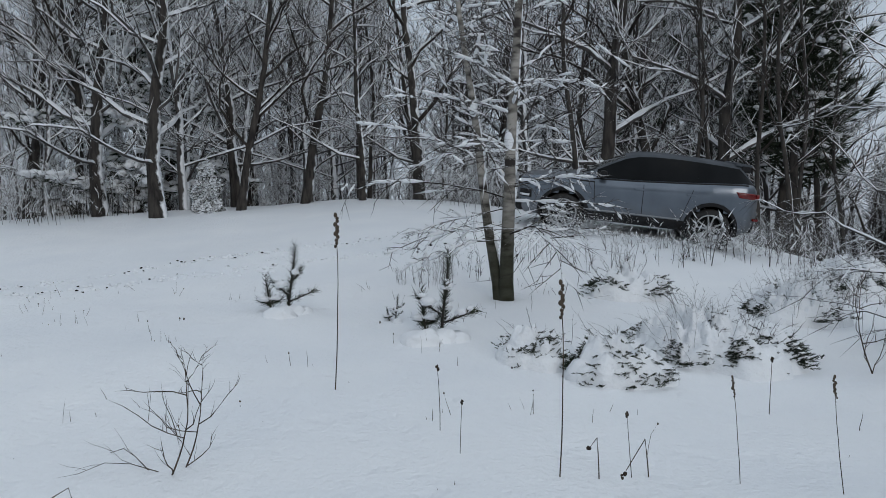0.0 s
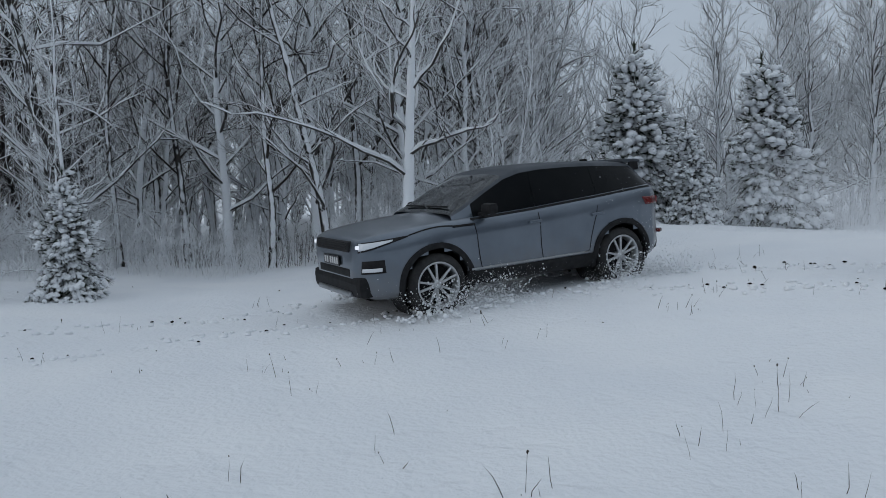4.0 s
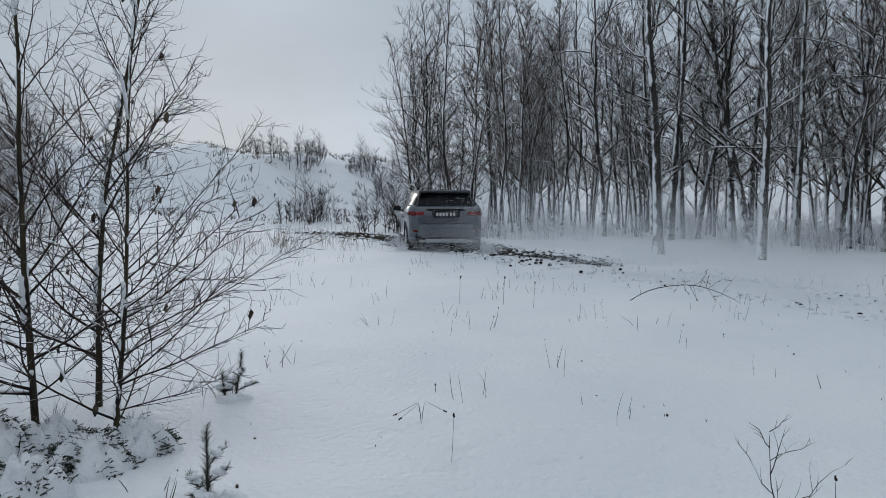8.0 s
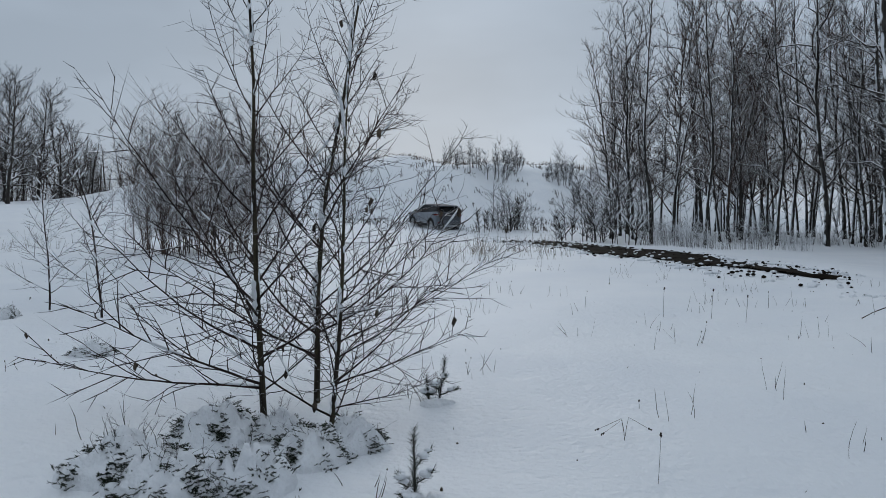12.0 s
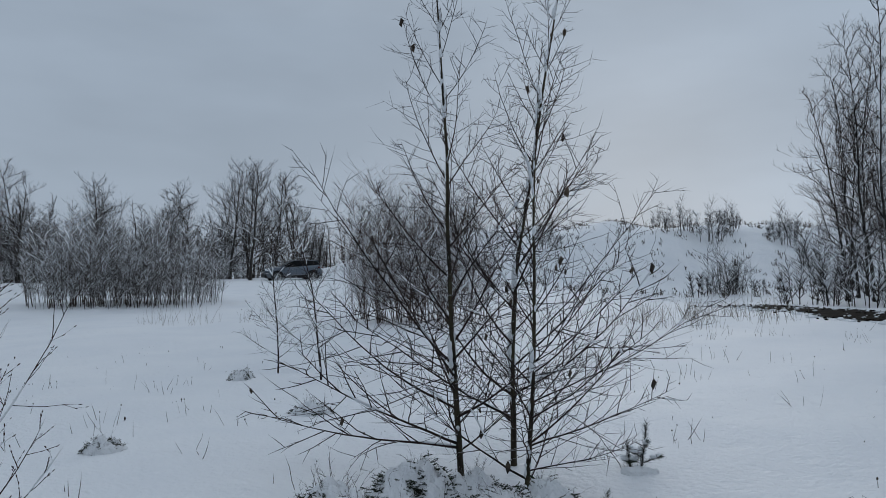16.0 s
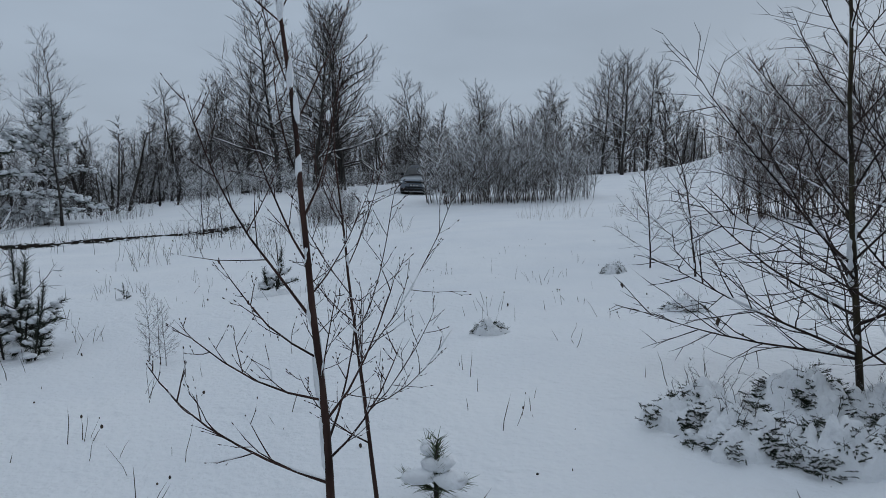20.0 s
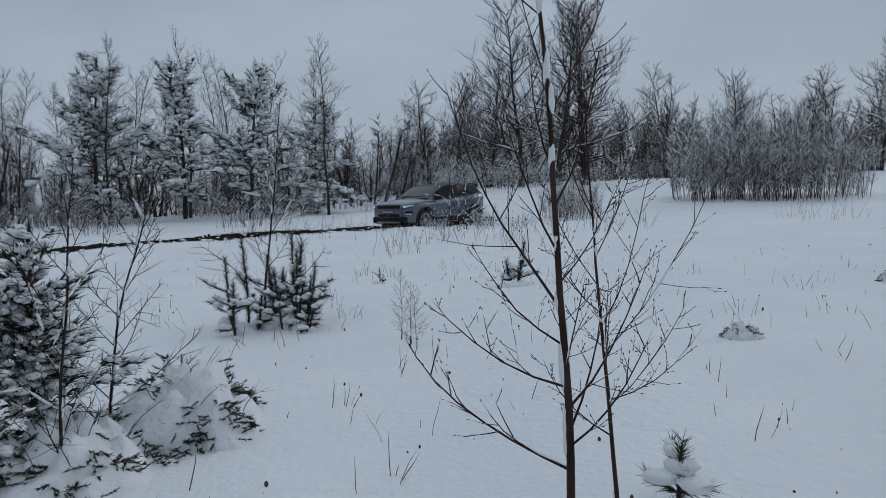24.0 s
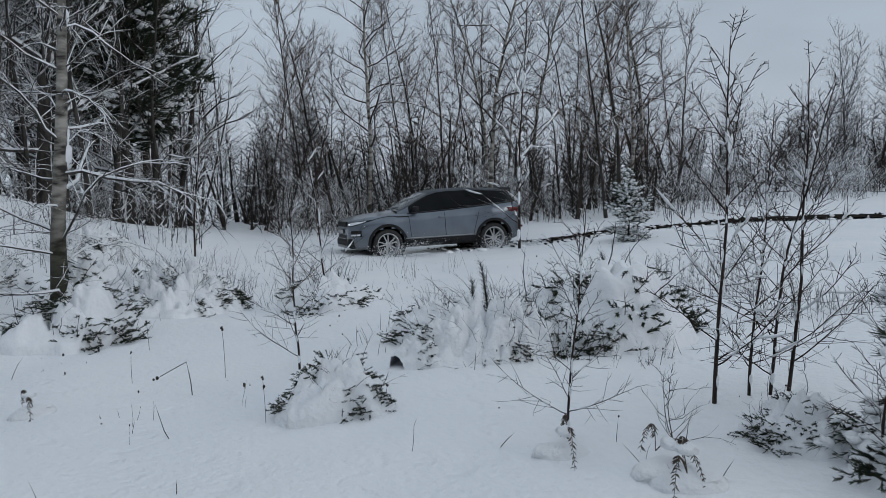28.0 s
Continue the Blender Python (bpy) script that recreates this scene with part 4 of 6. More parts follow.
# brush under snow
BRUSH = [(-11.91, 2.70, 0.72), (-12.69, 3.58, 0.83), (-11.83, 3.96, 0.69), (-13.82, 2.50, 0.73), (-13.66, 1.47, 0.71), (-6.78, 4.95, 0.55), (-6.18, 5.33, 0.65), (-5.50, 5.33, 0.55), (-5.40, 5.85, 0.58), (-5.61, 6.62, 0.57), (-5.37, 7.46, 0.57), (-4.87, 7.56, 0.59), (-3.77, 6.69, 0.47), (-3.76, 7.44, 0.55), (-10.68, 4.98, 0.61), (-6.44, 7.41, 0.82), (-6.76, 8.84, 0.76), (-4.03, 4.32, 0.49), (-7.03, 10.88, 0.69), (-16.15, 1.19, 1.22), (-16.85, 2.24, 1.30), (-43.63, 14.32, 4.09), (-17.25, 3.97, 1.52), (-14.94, -0.75, 0.89), (-14.36, -1.66, 0.84), (-13.53, -3.80, 0.69), (-12.77, -4.33, 0.57), (-14.80, -2.64, 0.77), (-15.56, 0.15, 1.05), (2.71, 23.94, 1.46)]
# the car's round: seconds, x, y
ROUND = [(0.0, -17.20, -0.76), (1.0, -15.47, -5.98), (2.0, -12.64, -9.83), (3.0, -7.60, -12.02), (4.0, -2.08, -13.3), (4.5, 0.84, -11.55), (6.5, 11.92, -2.96), (7.0, 14.31, -0.91), (7.5, 16.95, 1.12), (8.0, 19.80, 2.88), (9.0, 23.36, 5.57), (10.0, 29.57, 9.33), (11.0, 37.20, 13.37), (12.0, 43.14, 18.75), (13.0, 47.38, 26.15), (15.5, 40.24, 44.45), (16.0, 37.27, 44.43), (17.0, 32.63, 45.62), (18.0, 28.31, 48.42), (19.0, 20.47, 48.41), (20.0, 16.74, 41.83), (20.5, 14.67, 39.62), (22.5, 10.52, 37.09), (23.0, 7.52, 33.75), (24.0, 2.08, 27.22), (25.0, -3.67, 23.05), (26.0, -9.36, 18.95), (27.0, -13.75, 16.35), (28.0, -15.82, 10.45)]


def glide(rows, t):
    """x, y on the round at t, and the way it heads."""
    ts = [r[0] for r in rows]

    def at(q):
        k = max(0, min(len(ts) - 2, sum(1 for v in ts if v <= q) - 1))
        p = [rows[max(0, min(len(rows) - 1, k + d))] for d in (-1, 0, 1, 2)]
        h = p[2][0] - p[1][0]
        u = (q - p[1][0]) / h
        res = []
        for c in (1, 2):
            m1 = (p[2][c] - p[0][c]) / max(1e-6, p[2][0] - p[0][0]) * h
            m2 = (p[3][c] - p[1][c]) / max(1e-6, p[3][0] - p[1][0]) * h
            res.append((2 * u**3 - 3 * u**2 + 1) * p[1][c] + (u**3 - 2 * u**2 + u) * m1 + (-2 * u**3 + 3 * u**2) * p[2][c] + (u**3 - u**2) * m2)
        return Vector(res)
    a, b = at(max(ts[0], t - 0.35)), at(min(ts[-1], t + 0.35))
    return at(t), b - a




# ---- woods ----
PA = (-2.25, -3.31)


def sector(rng, c, a0, a1, r0, r1, n, gap=1.2):
    """Spots in a sector of the plan, not too near each other."""
    got = []
    for _ in range(n * 12):
        a, r = radians(rng.uniform(a0, a1)), math.sqrt(rng.uniform(r0 * r0, r1 * r1))
        p = (c[0] - math.sin(a) * r, c[1] + math.cos(a) * r)
        if all((p[0] - q[0]) ** 2 + (p[1] - q[1]) ** 2 > gap * gap for q in got):
            got.append(p)
        if len(got) == n:
            break
    return got


def plant(protos, places, rng, lo=0.8, hi=1.2):
    """Shares the spots out among the kinds of tree."""
    for k, p in enumerate(protos):
        spread(p, places[k::len(protos)], rng, lo, hi, first=not p.get("set_out"))
        p["set_out"] = 1


def kind(ob, label, category, group):
    return tagged(ob, label, category, group)


def woods():
    rng = random.Random(4)
    dark = [kind(bare_tree("alder_tree", 11, 14.0, 0.15, BARK, TWIG, 0.16, 30, 0.30, 0.8, bow=0.06), "tall bare alder, dark trunk, snow on its branches", "tree", "old wood"),
            kind(bare_tree("alder_tree", 12, 12.5, 0.12, BARK, FROST, 0.10, 32, 0.32, 0.6, bow=0.07), "bare dark tree with snow-lined branches in dense wood", "tree", "old wood"),
            kind(bare_tree("oak_tree", 13, 12.0, 0.20, BARK, FROST, 0.10, 30, 0.48, 0.35, bow=0.09, snowy=0.8), "spreading bare oak with snow along every limb", "tree", "old wood"),
            kind(bare_tree("slim_tree", 14, 12.0, 0.07, BARK, TWIG, 0.15, 24, 0.22, 0.8, 7, 4, bow=0.06), "thin dark leafless tree among the wood", "tree", "old wood")]
    frost = [kind(bare_tree("frosted_birch", 21, 12.5, 0.11, FROST, FROST, 0.08, 42, 0.33, 0.85, droop=0.03, snowy=0.3, thin=0.012), "tall birch white with hoar frost", "tree", "frosted trees"),
             kind(bare_tree("frosted_birch", 22, 11.0, 0.10, FROST, FROST, 0.06, 40, 0.38, 0.7, snowy=0.3, thin=0.012), "bare birch with frosted twigs", "tree", "frosted trees"),
             kind(bare_tree("frosted_willow", 23, 8.0, 0.09, FROST, FROST, 0.04, 24, 0.42, 0.7, stems=3, snowy=0.3, thin=0.011), "many-stemmed willow thick with frost", "tree", "frosted trees")]
    slim = [kind(bare_tree("slim_birch", 31, 14.0, 0.10, BIRCH, TWIG, 0.22, 34, 0.27, 0.7, 9, 6, droop=0.05, snowy=0.2), "slender birch with fine drooping twigs", "birch", "slim wood"),
            kind(bare_tree("slim_alder", 32, 12.5, 0.10, BARK, TWIG, 0.16, 34, 0.32, 0.65, 9, 6, snowy=0.25), "slender dark alder, bare against the sky", "tree", "slim wood"),
            kind(bare_tree("slim_alder", 33, 11.0, 0.08, BARK, RUSSET, 0.12, 28, 0.32, 0.7, 9, 6, stems=2, snowy=0.25), "twin-stemmed alder with russet twigs", "tree", "slim wood")]
    bushes = [kind(thicket("undergrowth", 41, 2.8, 2.8, 60, FROST, 14, 0.7), "tangled frosted undergrowth at the wood's edge", "shrub", "undergrowth"),
              kind(thicket("undergrowth", 42, 3.2, 1.8, 60, TWIG, 9, 0.5), "low snowy brushwood at the wood's edge", "shrub", "undergrowth")]
    far = [kind(bare_tree("far_tree", 51, 8.5, 0.12, BARK, TWIG, 0.10, 34, 0.50, 0.5, 10, 6, thin=0.011), "round-headed bare tree on the far slope", "tree", "far trees"),
           kind(bare_tree("far_tree", 52, 7.0, 0.09, BARK, TWIG, 0.08, 22, 0.40, 0.9, 9, 6, stems=3, thin=0.011), "many-stemmed bare tree on the far slope", "tree", "far trees")]
    deep_wood(201, PA, 66, 127, 30, 56, 380, 13, FROST, label="depths of the frosted wood")
    deep_wood(202, PA, 129, 180, 44, 70, 260, 10, FROST, label="depths of the frosted wood")
    deep_wood(203, PA, 176, 210, 26, 52, 230, 12, FROST, label="depths of the frosted wood")
    deep_wood(207, PA, 208, 236, 26, 52, 200, 12, TWIG)
    deep_wood(204, (0, 0), 228, 280, 42, 70, 130, 8, FROST)
    deep_wood(205, (0, 0), 306, 360, 68, 100, 460, 6.5, TWIG, 42, label="bare brushwood on the far slope")
    deep_wood(206, (0, 0), 358, 432, 46, 80, 420, 6.0, FROST, 38, label="depths of the frosted wood")
    deep_wood(208, (0, 0), 398, 432, 27, 42, 230, 4.5, TWIG)
    deep_wood(209, (0, 0), 356, 396, 40, 54, 190, 4.5, TWIG, 44)
    # the dense wood behind the track, seen first
    plant([dark[0], dark[1], frost[1], dark[2], dark[3]], sector(rng, PA, 68, 110, 21, 34, 42, 1.6), rng)
    plant([dark[0], frost[1], dark[2], frost[0]], sector(rng, PA, 108, 126, 21, 34, 22, 1.5), rng)
    plant([dark[1], frost[1], dark[3]], sector(rng, PA, 66, 127, 34, 50, 45, 1.8), rng)
    plant([dark[3]], sector(rng, PA, 66, 84, 18, 23, 8, 1.4), rng, 0.85, 1.1)
    plant(bushes, sector(rng, PA, 70, 127, 20, 30, 22, 1.6), rng)
    # across the field
    plant(frost + far, sector(rng, PA, 128, 146, 48, 66, 16, 3), rng)
    plant(frost, sector(rng, PA, 145, 184, 31, 46, 36, 2), rng, 0.85, 1.1)
    plant(frost, sector(rng, PA, 138, 160, 30, 44, 22, 2), rng, 0.7, 1.05)
    plant(bushes, sector(rng, PA, 128, 186, 27, 40, 26, 2), rng)
    plant([frost[1], frost[0], dark[1], slim[1]], sector(rng, PA, 176, 208, 17, 40, 56, 1.3), rng)
    plant([dark[3], slim[1], dark[1]], sector(rng, PA, 206, 236, 17, 40, 52, 1.3), rng)
    plant(bushes, sector(rng, PA, 172, 232, 15.5, 22, 18, 1.6), rng, 0.5, 0.8)
    plant([bushes[0]], sector(rng, PA, 172, 226, 18, 28, 20, 1.3), rng, 0.7, 1.2)
    # the wood beside the muddy rut
    plant([slim[1], dark[0], slim[2], dark[3]], sector(rng, (0, 0), 228, 262, 27, 46, 50, 1.6), rng, 0.9, 1.2)
    plant([slim[1], slim[2], dark[3]], sector(rng, (0, 0), 262, 280.5, 31, 48, 46, 1.4), rng, 0.8, 1.15)
    plant([bushes[1]], sector(rng, (0, 0), 228, 279, 28, 38, 22, 1.5), rng, 0.55, 1.0)
    plant([bushes[0]], sector(rng, (0, 0), 228, 279, 27, 34, 20, 1.5), rng, 0.35, 0.65)
    # the slope
    plant(far, sector(rng, (0, 0), 318, 336, 70, 88, 22, 2.2) + sector(rng, (0, 0), 336, 358, 60, 84, 30, 2.2), rng, 0.7, 1.1)
    plant(bushes, sector(rng, (0, 0), 336, 360, 52, 70, 18, 2) + sector(rng, (0, 0), 320, 335, 66, 76, 8, 2), rng, 0.9, 1.3)
    plant(far, sector(rng, (0, 0), 350, 366, 46, 60, 16, 1.8), rng, 0.45, 0.75)
    plant(bushes, sector(rng, (0, 0), 348, 366, 44, 56, 14, 1.6), rng, 0.8, 1.2)
    # pines and birches past the track
    plant([frost[0], frost[1], slim[1]], sector(rng, (0, 0), 363, 388, 34, 52, 24, 2), rng, 0.5, 0.75)
    plant(bushes, sector(rng, (0, 0), 362, 432, 29, 42, 26, 2), rng, 0.8, 1.1)
    plant([slim[0], slim[2]], sector(rng, (0, 0), 398, 429, 26, 44, 22, 1.8), rng, 0.75, 1.05)
    plant(slim, sector(rng, (0, 0), 384, 398, 34, 50, 3, 2), rng, 0.4, 0.5)
    plant([bushes[1]], sector(rng, (0, 0), 392, 428, 25, 34, 22, 1.4), rng, 0.8, 1.1)
    plant([bushes[1]], sector(rng, (0, 0), 358, 392, 33, 42, 16, 1.6), rng, 0.7, 1.0)
    plant([frost[2], far[1]], sector(rng, (0, 0), 388, 432, 46, 70, 22, 3), rng, 0.6, 0.9)
    # trees at the wood's edge
    edge = kind(bare_tree("edge_alder", 61, 15, 0.14, BARK, TWIG, 0.10, 48, 0.20, 0.45, 8, 5, sides=8, bow=0.03, snowy=0.7, thin=0.006, stout=0.010), "tall straight alder with wind-blown snow on its trunk", "tree", "edge of the wood")
    spread(edge, FRONT_TRUNKS, rng, 0.85, 1.1)
    spread(tagged(conifer("snowy_spruce", 71, 3.4, 2.7, DARK_NEEDLE, 0.03, 18, 6, 0.85, 0.21, 12, 0.05, 1.05, fluff=1.15, hang=1.6, ragged=0.5, jitter=0.10, plump=0.75), "young spruce bowed under heavy snow", "spruce", "snow-laden spruces"),
           [(x, y, h / 3.4) for x, y, h in SNOW_SPRUCES], rng, 1, 1)
    pines = [tagged(conifer("pine_tree", 72, 8, 7.4, NEEDLE, 0.14, 12, 6, 0.85, 0.40, 14, 0.16, 0.42, 0.7, fluff=1.25, hang=0.6, rounded=0.6), "dark pine with snow on its upper branches", "pine", "dark pines"),
             tagged(conifer("pine_tree", 77, 8, 6.6, NEEDLE, 0.16, 10, 6, 0.75, 0.42, 14, 0.24, 0.30, 0.8, fluff=1.2, hang=0.4, rounded=0.5), "open-crowned dark pine dusted with snow", "pine", "dark pines"),
             tagged(conifer("pine_tree", 78, 8, 7.6, NEEDLE, 0.08, 13, 6, 0.9, 0.40, 14, 0.12, 0.45, 0.8, fluff=1.3, hang=0.7, rounded=0.7), "broad pine heavy with snow", "pine", "dark pines")]
    low = [s for s in FAR_PINES if s[2] < 9.5]
    for k, p in enumerate(pines):
        spread(p, [(x, y, h / 8) for x, y, h in low[k::3]], rng, 1, 1)
    spread(tagged(conifer("tall_pine", 79, 13, 5.0, DARK_NEEDLE, 0.30, 15, 6, 0.30, 0.55, 14, 0.2, 0.55, 0.8, fluff=0.8, hang=0.9, rounded=0.5, girth=0.012), "tall dark pine, snow on its outer branches", "pine", "tall pines"),
           [(x, y, h / 13) for x, y, h in FAR_PINES if h >= 9.5], rng, 1, 1)
    spread(tagged(thicket("rod_thicket", 73, 5.2, 5.0, 90, GREY_ROD, 42, 0.3, fine_len=0.8), "dense thicket of bare rods on the slope", "shrub", "rod thickets"),
           [(x, y, h / 5) for x, y, h in THICKETS], rng, 0.95, 1.05)
    spread(tagged(thicket("brown_thicket", 74, 3.4, 4.5, 44, RUSSET, 40, 0.3, fine_len=1.05), "stand of russet bare saplings", "shrub", "russet stand"),
           [(x, y, h / 4.5) for x, y, h in BROWN_STAND], rng, 0.95, 1.05)
    spread(tagged(thicket("bank_bush", 75, 2.8, 3.2, 16, TWIG, 26, 0.35, 2.2, fine_len=1.5), "bare bush on the snow bank", "shrub", "bank bushes"),
           [(x, y, h / 3.2) for x, y, h in BANK_BUSHES], rng, 0.95, 1.05)
    spread(tagged(bare_tree("slope_tree", 76, 9, 0.14, BARK, TWIG, 0.10, 36, 0.50, 0.5, 9, 5, thin=0.013), "broad bare tree on the far slope", "tree", "slope trees"),
           [(x, y, h / 9) for x, y, h in SLOPE_TREES], rng, 0.95, 1.05)


woods()


def near_growth():
    rng = random.Random(8)
    x, y, h = FOREST_BIRCH[0]
    main = ((1.55, -85, 2.0, 1.2), (2.8, 92, 1.5, .12), (2.05, 85, .8, .0), (1.95, -92, 1.75, .0), (1.3, 95, 1.6, -.1), (1.2, -88, 1.5, -.05), (1.0, -80, 1.7, -.1), (.9, 100, 1.3, .0), (.8, -60, 1.5, -.05), (3.1, -95, 1.4, .6), (2.5, 70, 1.2, .3), (2.4, -70, 1.3, .4), (1.5, 60, 1.2, .1))
    at_ground(tagged(slender("forked_birch", 281, h * 1.6, 0.10, BIRCH, TWIG, main, 30, 0.14, 0.28, 0.1, 0.9, (0.0, 0.035), 0.45, 10, 3, 0.0050, 0.6, 0.024, 0.1, 16, 0.0, 0.0, 0.05, 0.025, 0.035),
                     "forked birch, mossy at the foot, snow-laden branches", "birch"), x, y)
    at_ground(tagged(slender("birch_stem", 282, h * 1.5, 0.075, BIRCH, TWIG, (), 26, 0.25, 0.26, 0.1, 0.9, (0.0, -0.05), 0.45, 10, 3, 0.0050, 0.55, 0.022, 0.1, 12, 0.0, 0.0, 0.05, 0.025, 0.035),
                     "second stem of a snowy birch, leaning outward", "birch"), x - 0.03, y - 0.06)
    x, y, h = EDGE_BIRCH[0]
    at_ground(tagged(bare_tree("edge_birch", 82, h * 1.5, 0.11, BIRCH, FROST, 0.04, 46, 0.30, 0.25, 9, 4, snowy=0.95, droop=0.11, sides=12, bow=0.025, thin=0.005, segs=7, stout=0.011, skirt=18, plaster=8),
                     "single white birch with low snow-laden branches", "birch"), x, y, 0.4)
    x, y, h = FIELD_BIRCH[0]
    at_ground(tagged(bare_tree("field_birch", 83, h * 1.6, 0.14, FROST, FROST, 0.2, 30, 0.42, 0.6, 8, 4, snowy=0.9, sides=12, bow=0.02, thin=0.006, segs=7),
                     "birch plastered with snow on its windward side", "birch"), x, y, 0.4)
    spread(tagged(bare_tree("field_sapling", 84, 6, 0.05, FROST, FROST, 0.06, 30, 0.34, 0.6, 8, 4, snowy=0.8, stems=2, thin=0.006), "snow-covered sapling beyond the track", "sapling", "field saplings"),
           [(x, y, h / 6) for x, y, h in FIELD_SAPLINGS], rng, 1, 1)
    # each with its main low limbs and its lean
    ways = [(((0.20, 128, 1.45, .06), (0.46, 120, 1.55, .42), (0.75, 132, 1.8, 1.0), (0.9, -60, 1.2, 1.2), (0.6, 60, 1.0, .7), (0.3, 200, 1.0, .4), (0.35, 20, .9, .3)), (-0.03, 0.04)),
            (((0.5, 140, 1.2, .7), (0.7, -40, 1.2, .8), (1.1, 110, 1.3, 1.3), (1.4, -70, 1.1, 1.3), (0.3, 80, .9, .3)), (-0.02, 0.03)),
            (((0.60, -56, 1.35, .42), (0.18, -62, .75, .12), (0.33, -45, 1.05, .25), (1.0, -50, 1.25, 1.0), (0.8, 30, 1.0, .8), (0.25, -150, .8, .3), (0.5, -100, 1.1, .5), (0.45, 10, .9, .35)), (0.025, -0.035))]
    for k, (x, y, h) in enumerate(YOUNG_BIRCHES):
        at_ground(tagged(slender("young_birch", 290 + k, h * 1.2, 0.023 if k < 2 else 0.017, MOSSY, YOUNG, ways[k][0], 26, 0.07, 0.34, 0.3, 1.9, ways[k][1], 0.50, 10, 3, 0.0021, 0.11, 0.010, 0.6, 14 if k == 1 else 7, 0.0, 0.02, stout=0.0085),
                         "young bare birch on a snowy mound", "birch", "young birches"), x, y)
    x, y, h = NEAR_SAPLING[0]
    main = ((.32, 160, .78, .30), (.60, 166, .58, -.02), (.53, -8, .60, .9), (.74, 150, .5, .3), (.86, 135, .95, 1.1), (.95, 5, .4, 1.0), (1.05, 185, .5, 1.3), (1.2, -45, .6, 1.5), (1.32, 125, .45, 1.4), (1.5, 15, .5, 1.5),
            (1.83, 160, .48, .55), (1.86, -10, .4, 1.7), (2.0, 85, .3, 1.2), (.45, 45, .6, .8), (.40, -55, .55, .6), (.7, 75, .5, .8), (.66, -95, .4, .9), (1.6, 150, .35, 1.6))
    at_ground(tagged(slender("near_sapling", 195, 2.75, 0.0165, RED_BARK, RED_BARK, main, 6, 0.72, 0.2, 0.6, 1.6, (-0.035, 0.01), 0.36, 8, 1, 0.0017, 0.12, 0.005, 0.3, 9, 0.0045, 0.0, 0.20, 0.022, stout=0.009),
                     "thin reddish-brown sapling, snow caught in its forks", "sapling"), x, y)
    x, y, h = NEAR_SAPLING[1]
    main = ((.46, -10, .52, .6), (.48, -25, .45, .12), (.65, -5, .78, 1.05), (.75, -20, .62, 1.4), (.9, 155, .45, 1.2), (.8, 145, .35, .5), (1.0, 5, .5, 1.6), (1.15, 185, .4, 1.5), (.35, 175, .42, .3), (.6, 75, .4, .8), (.6, -105, .4, .9))
    at_ground(tagged(slender("near_sapling", 197, h, 0.0095, RED_BARK, RED_BARK, main, 4, 0.6, 0.2, 0.8, 1.6, (-0.03, 0.01), 0.36, 8, 1, 0.0017, 0.12, 0.005, 0.3, 4, 0.0045, 0.0, 0.20, 0.025, stout=0.009),
                     "thin sapling beside a taller one", "sapling"), x, y)
    protos = [tagged(slender("sapling", 300 + k, 2.8, 0.016, YOUNG, YOUNG, (), 17 + 3 * k, 0.12, 0.34, 0.35, 1.6, (rng.uniform(-.08, .08), rng.uniform(-.08, .08)), 0.5, 8, 1, 0.0034, 0.24, 0.014, 0.4, 5, stout=0.0085),
                     "thin dark sapling with snow on its twigs", "sapling", "saplings") for k in range(3)]
    for k, p in enumerate(protos):
        spread(p, [(x, y, h / 2.8) for x, y, h in SAPLINGS[k::3]], rng, 1, 1)
    spread(tagged(conifer("young_pine", 110, 1.6, 1.25, NEEDLE, 0.03, 15, 7, 0.75, 0.11, 20, ragged=0.9, sink=0.45, hang=1.0, fluff=1.05, jitter=0.03, plump=0.6), "young pine half buried in snow", "pine", "young pines"),
           [(x, y, h / 1.6) for x, y, h in YOUNG_PINES], rng, 1, 1)
    spread(tagged(brush_pine("pine_seedling", 113, 2, 0.6), "pine seedling poking from the snow", "pine", "pine seedlings"), [(x, y, h / 0.6) for x, y, h in PINE_SHOOTS], rng, 1, 1)
    at_ground(tagged(brush_pine("green_pine_tip", 114, 1, 0.34, NEEDLE_GREEN), "fresh green tip of a buried pine", "pine", "pine seedlings"), 1.27, 2.75)
    spread(tagged(brush_pine("upright_pine", 112, 5, 1.0), "young pine with upright bottle-brush leaders", "pine", "young pines"), BRUSH_PINES, rng, 1, 1)
    small, large = [s for s in SNOW_BUSHES if s[2] < 0.55], [s for s in SNOW_BUSHES if s[2] >= 0.55]
    for k in range(3):
        spread(tagged(snow_bush("snowy_bush", 120 + k, 1.1, 0.42, TWIG, 22, 260), "low bush half buried under snow", "bush", "snowed-in bushes"),
               [(x, y, h / 0.36) for x, y, h in small[k::3]], rng, 0.95, 1.05)
    for k in range(2):
        spread(tagged(snow_bush("large_snowy_bush", 126 + k, 2.4, 0.8, TWIG, 90, 1000), "spreading bush under a torn blanket of snow", "bush", "snowed-in bushes"),
               [(x, y, h) for x, y, h in large[k::2]], rng, 0.95, 1.05)
    spread(tagged(stalk("tall_weed", 130, 1.0, DRY, 0.2), "tall dead weed with a dark seed head", "weed", "tall weeds"), TALL_WEEDS, rng, 1, 1)
    spread(tagged(stalk("short_weed", 131, 0.4, DRY, 0.03, r=0.003), "short dead stalk in the snow", "weed", "short weeds"), [(x, y, h / 0.4) for x, y, h in SHORT_WEEDS], rng, 1, 1)
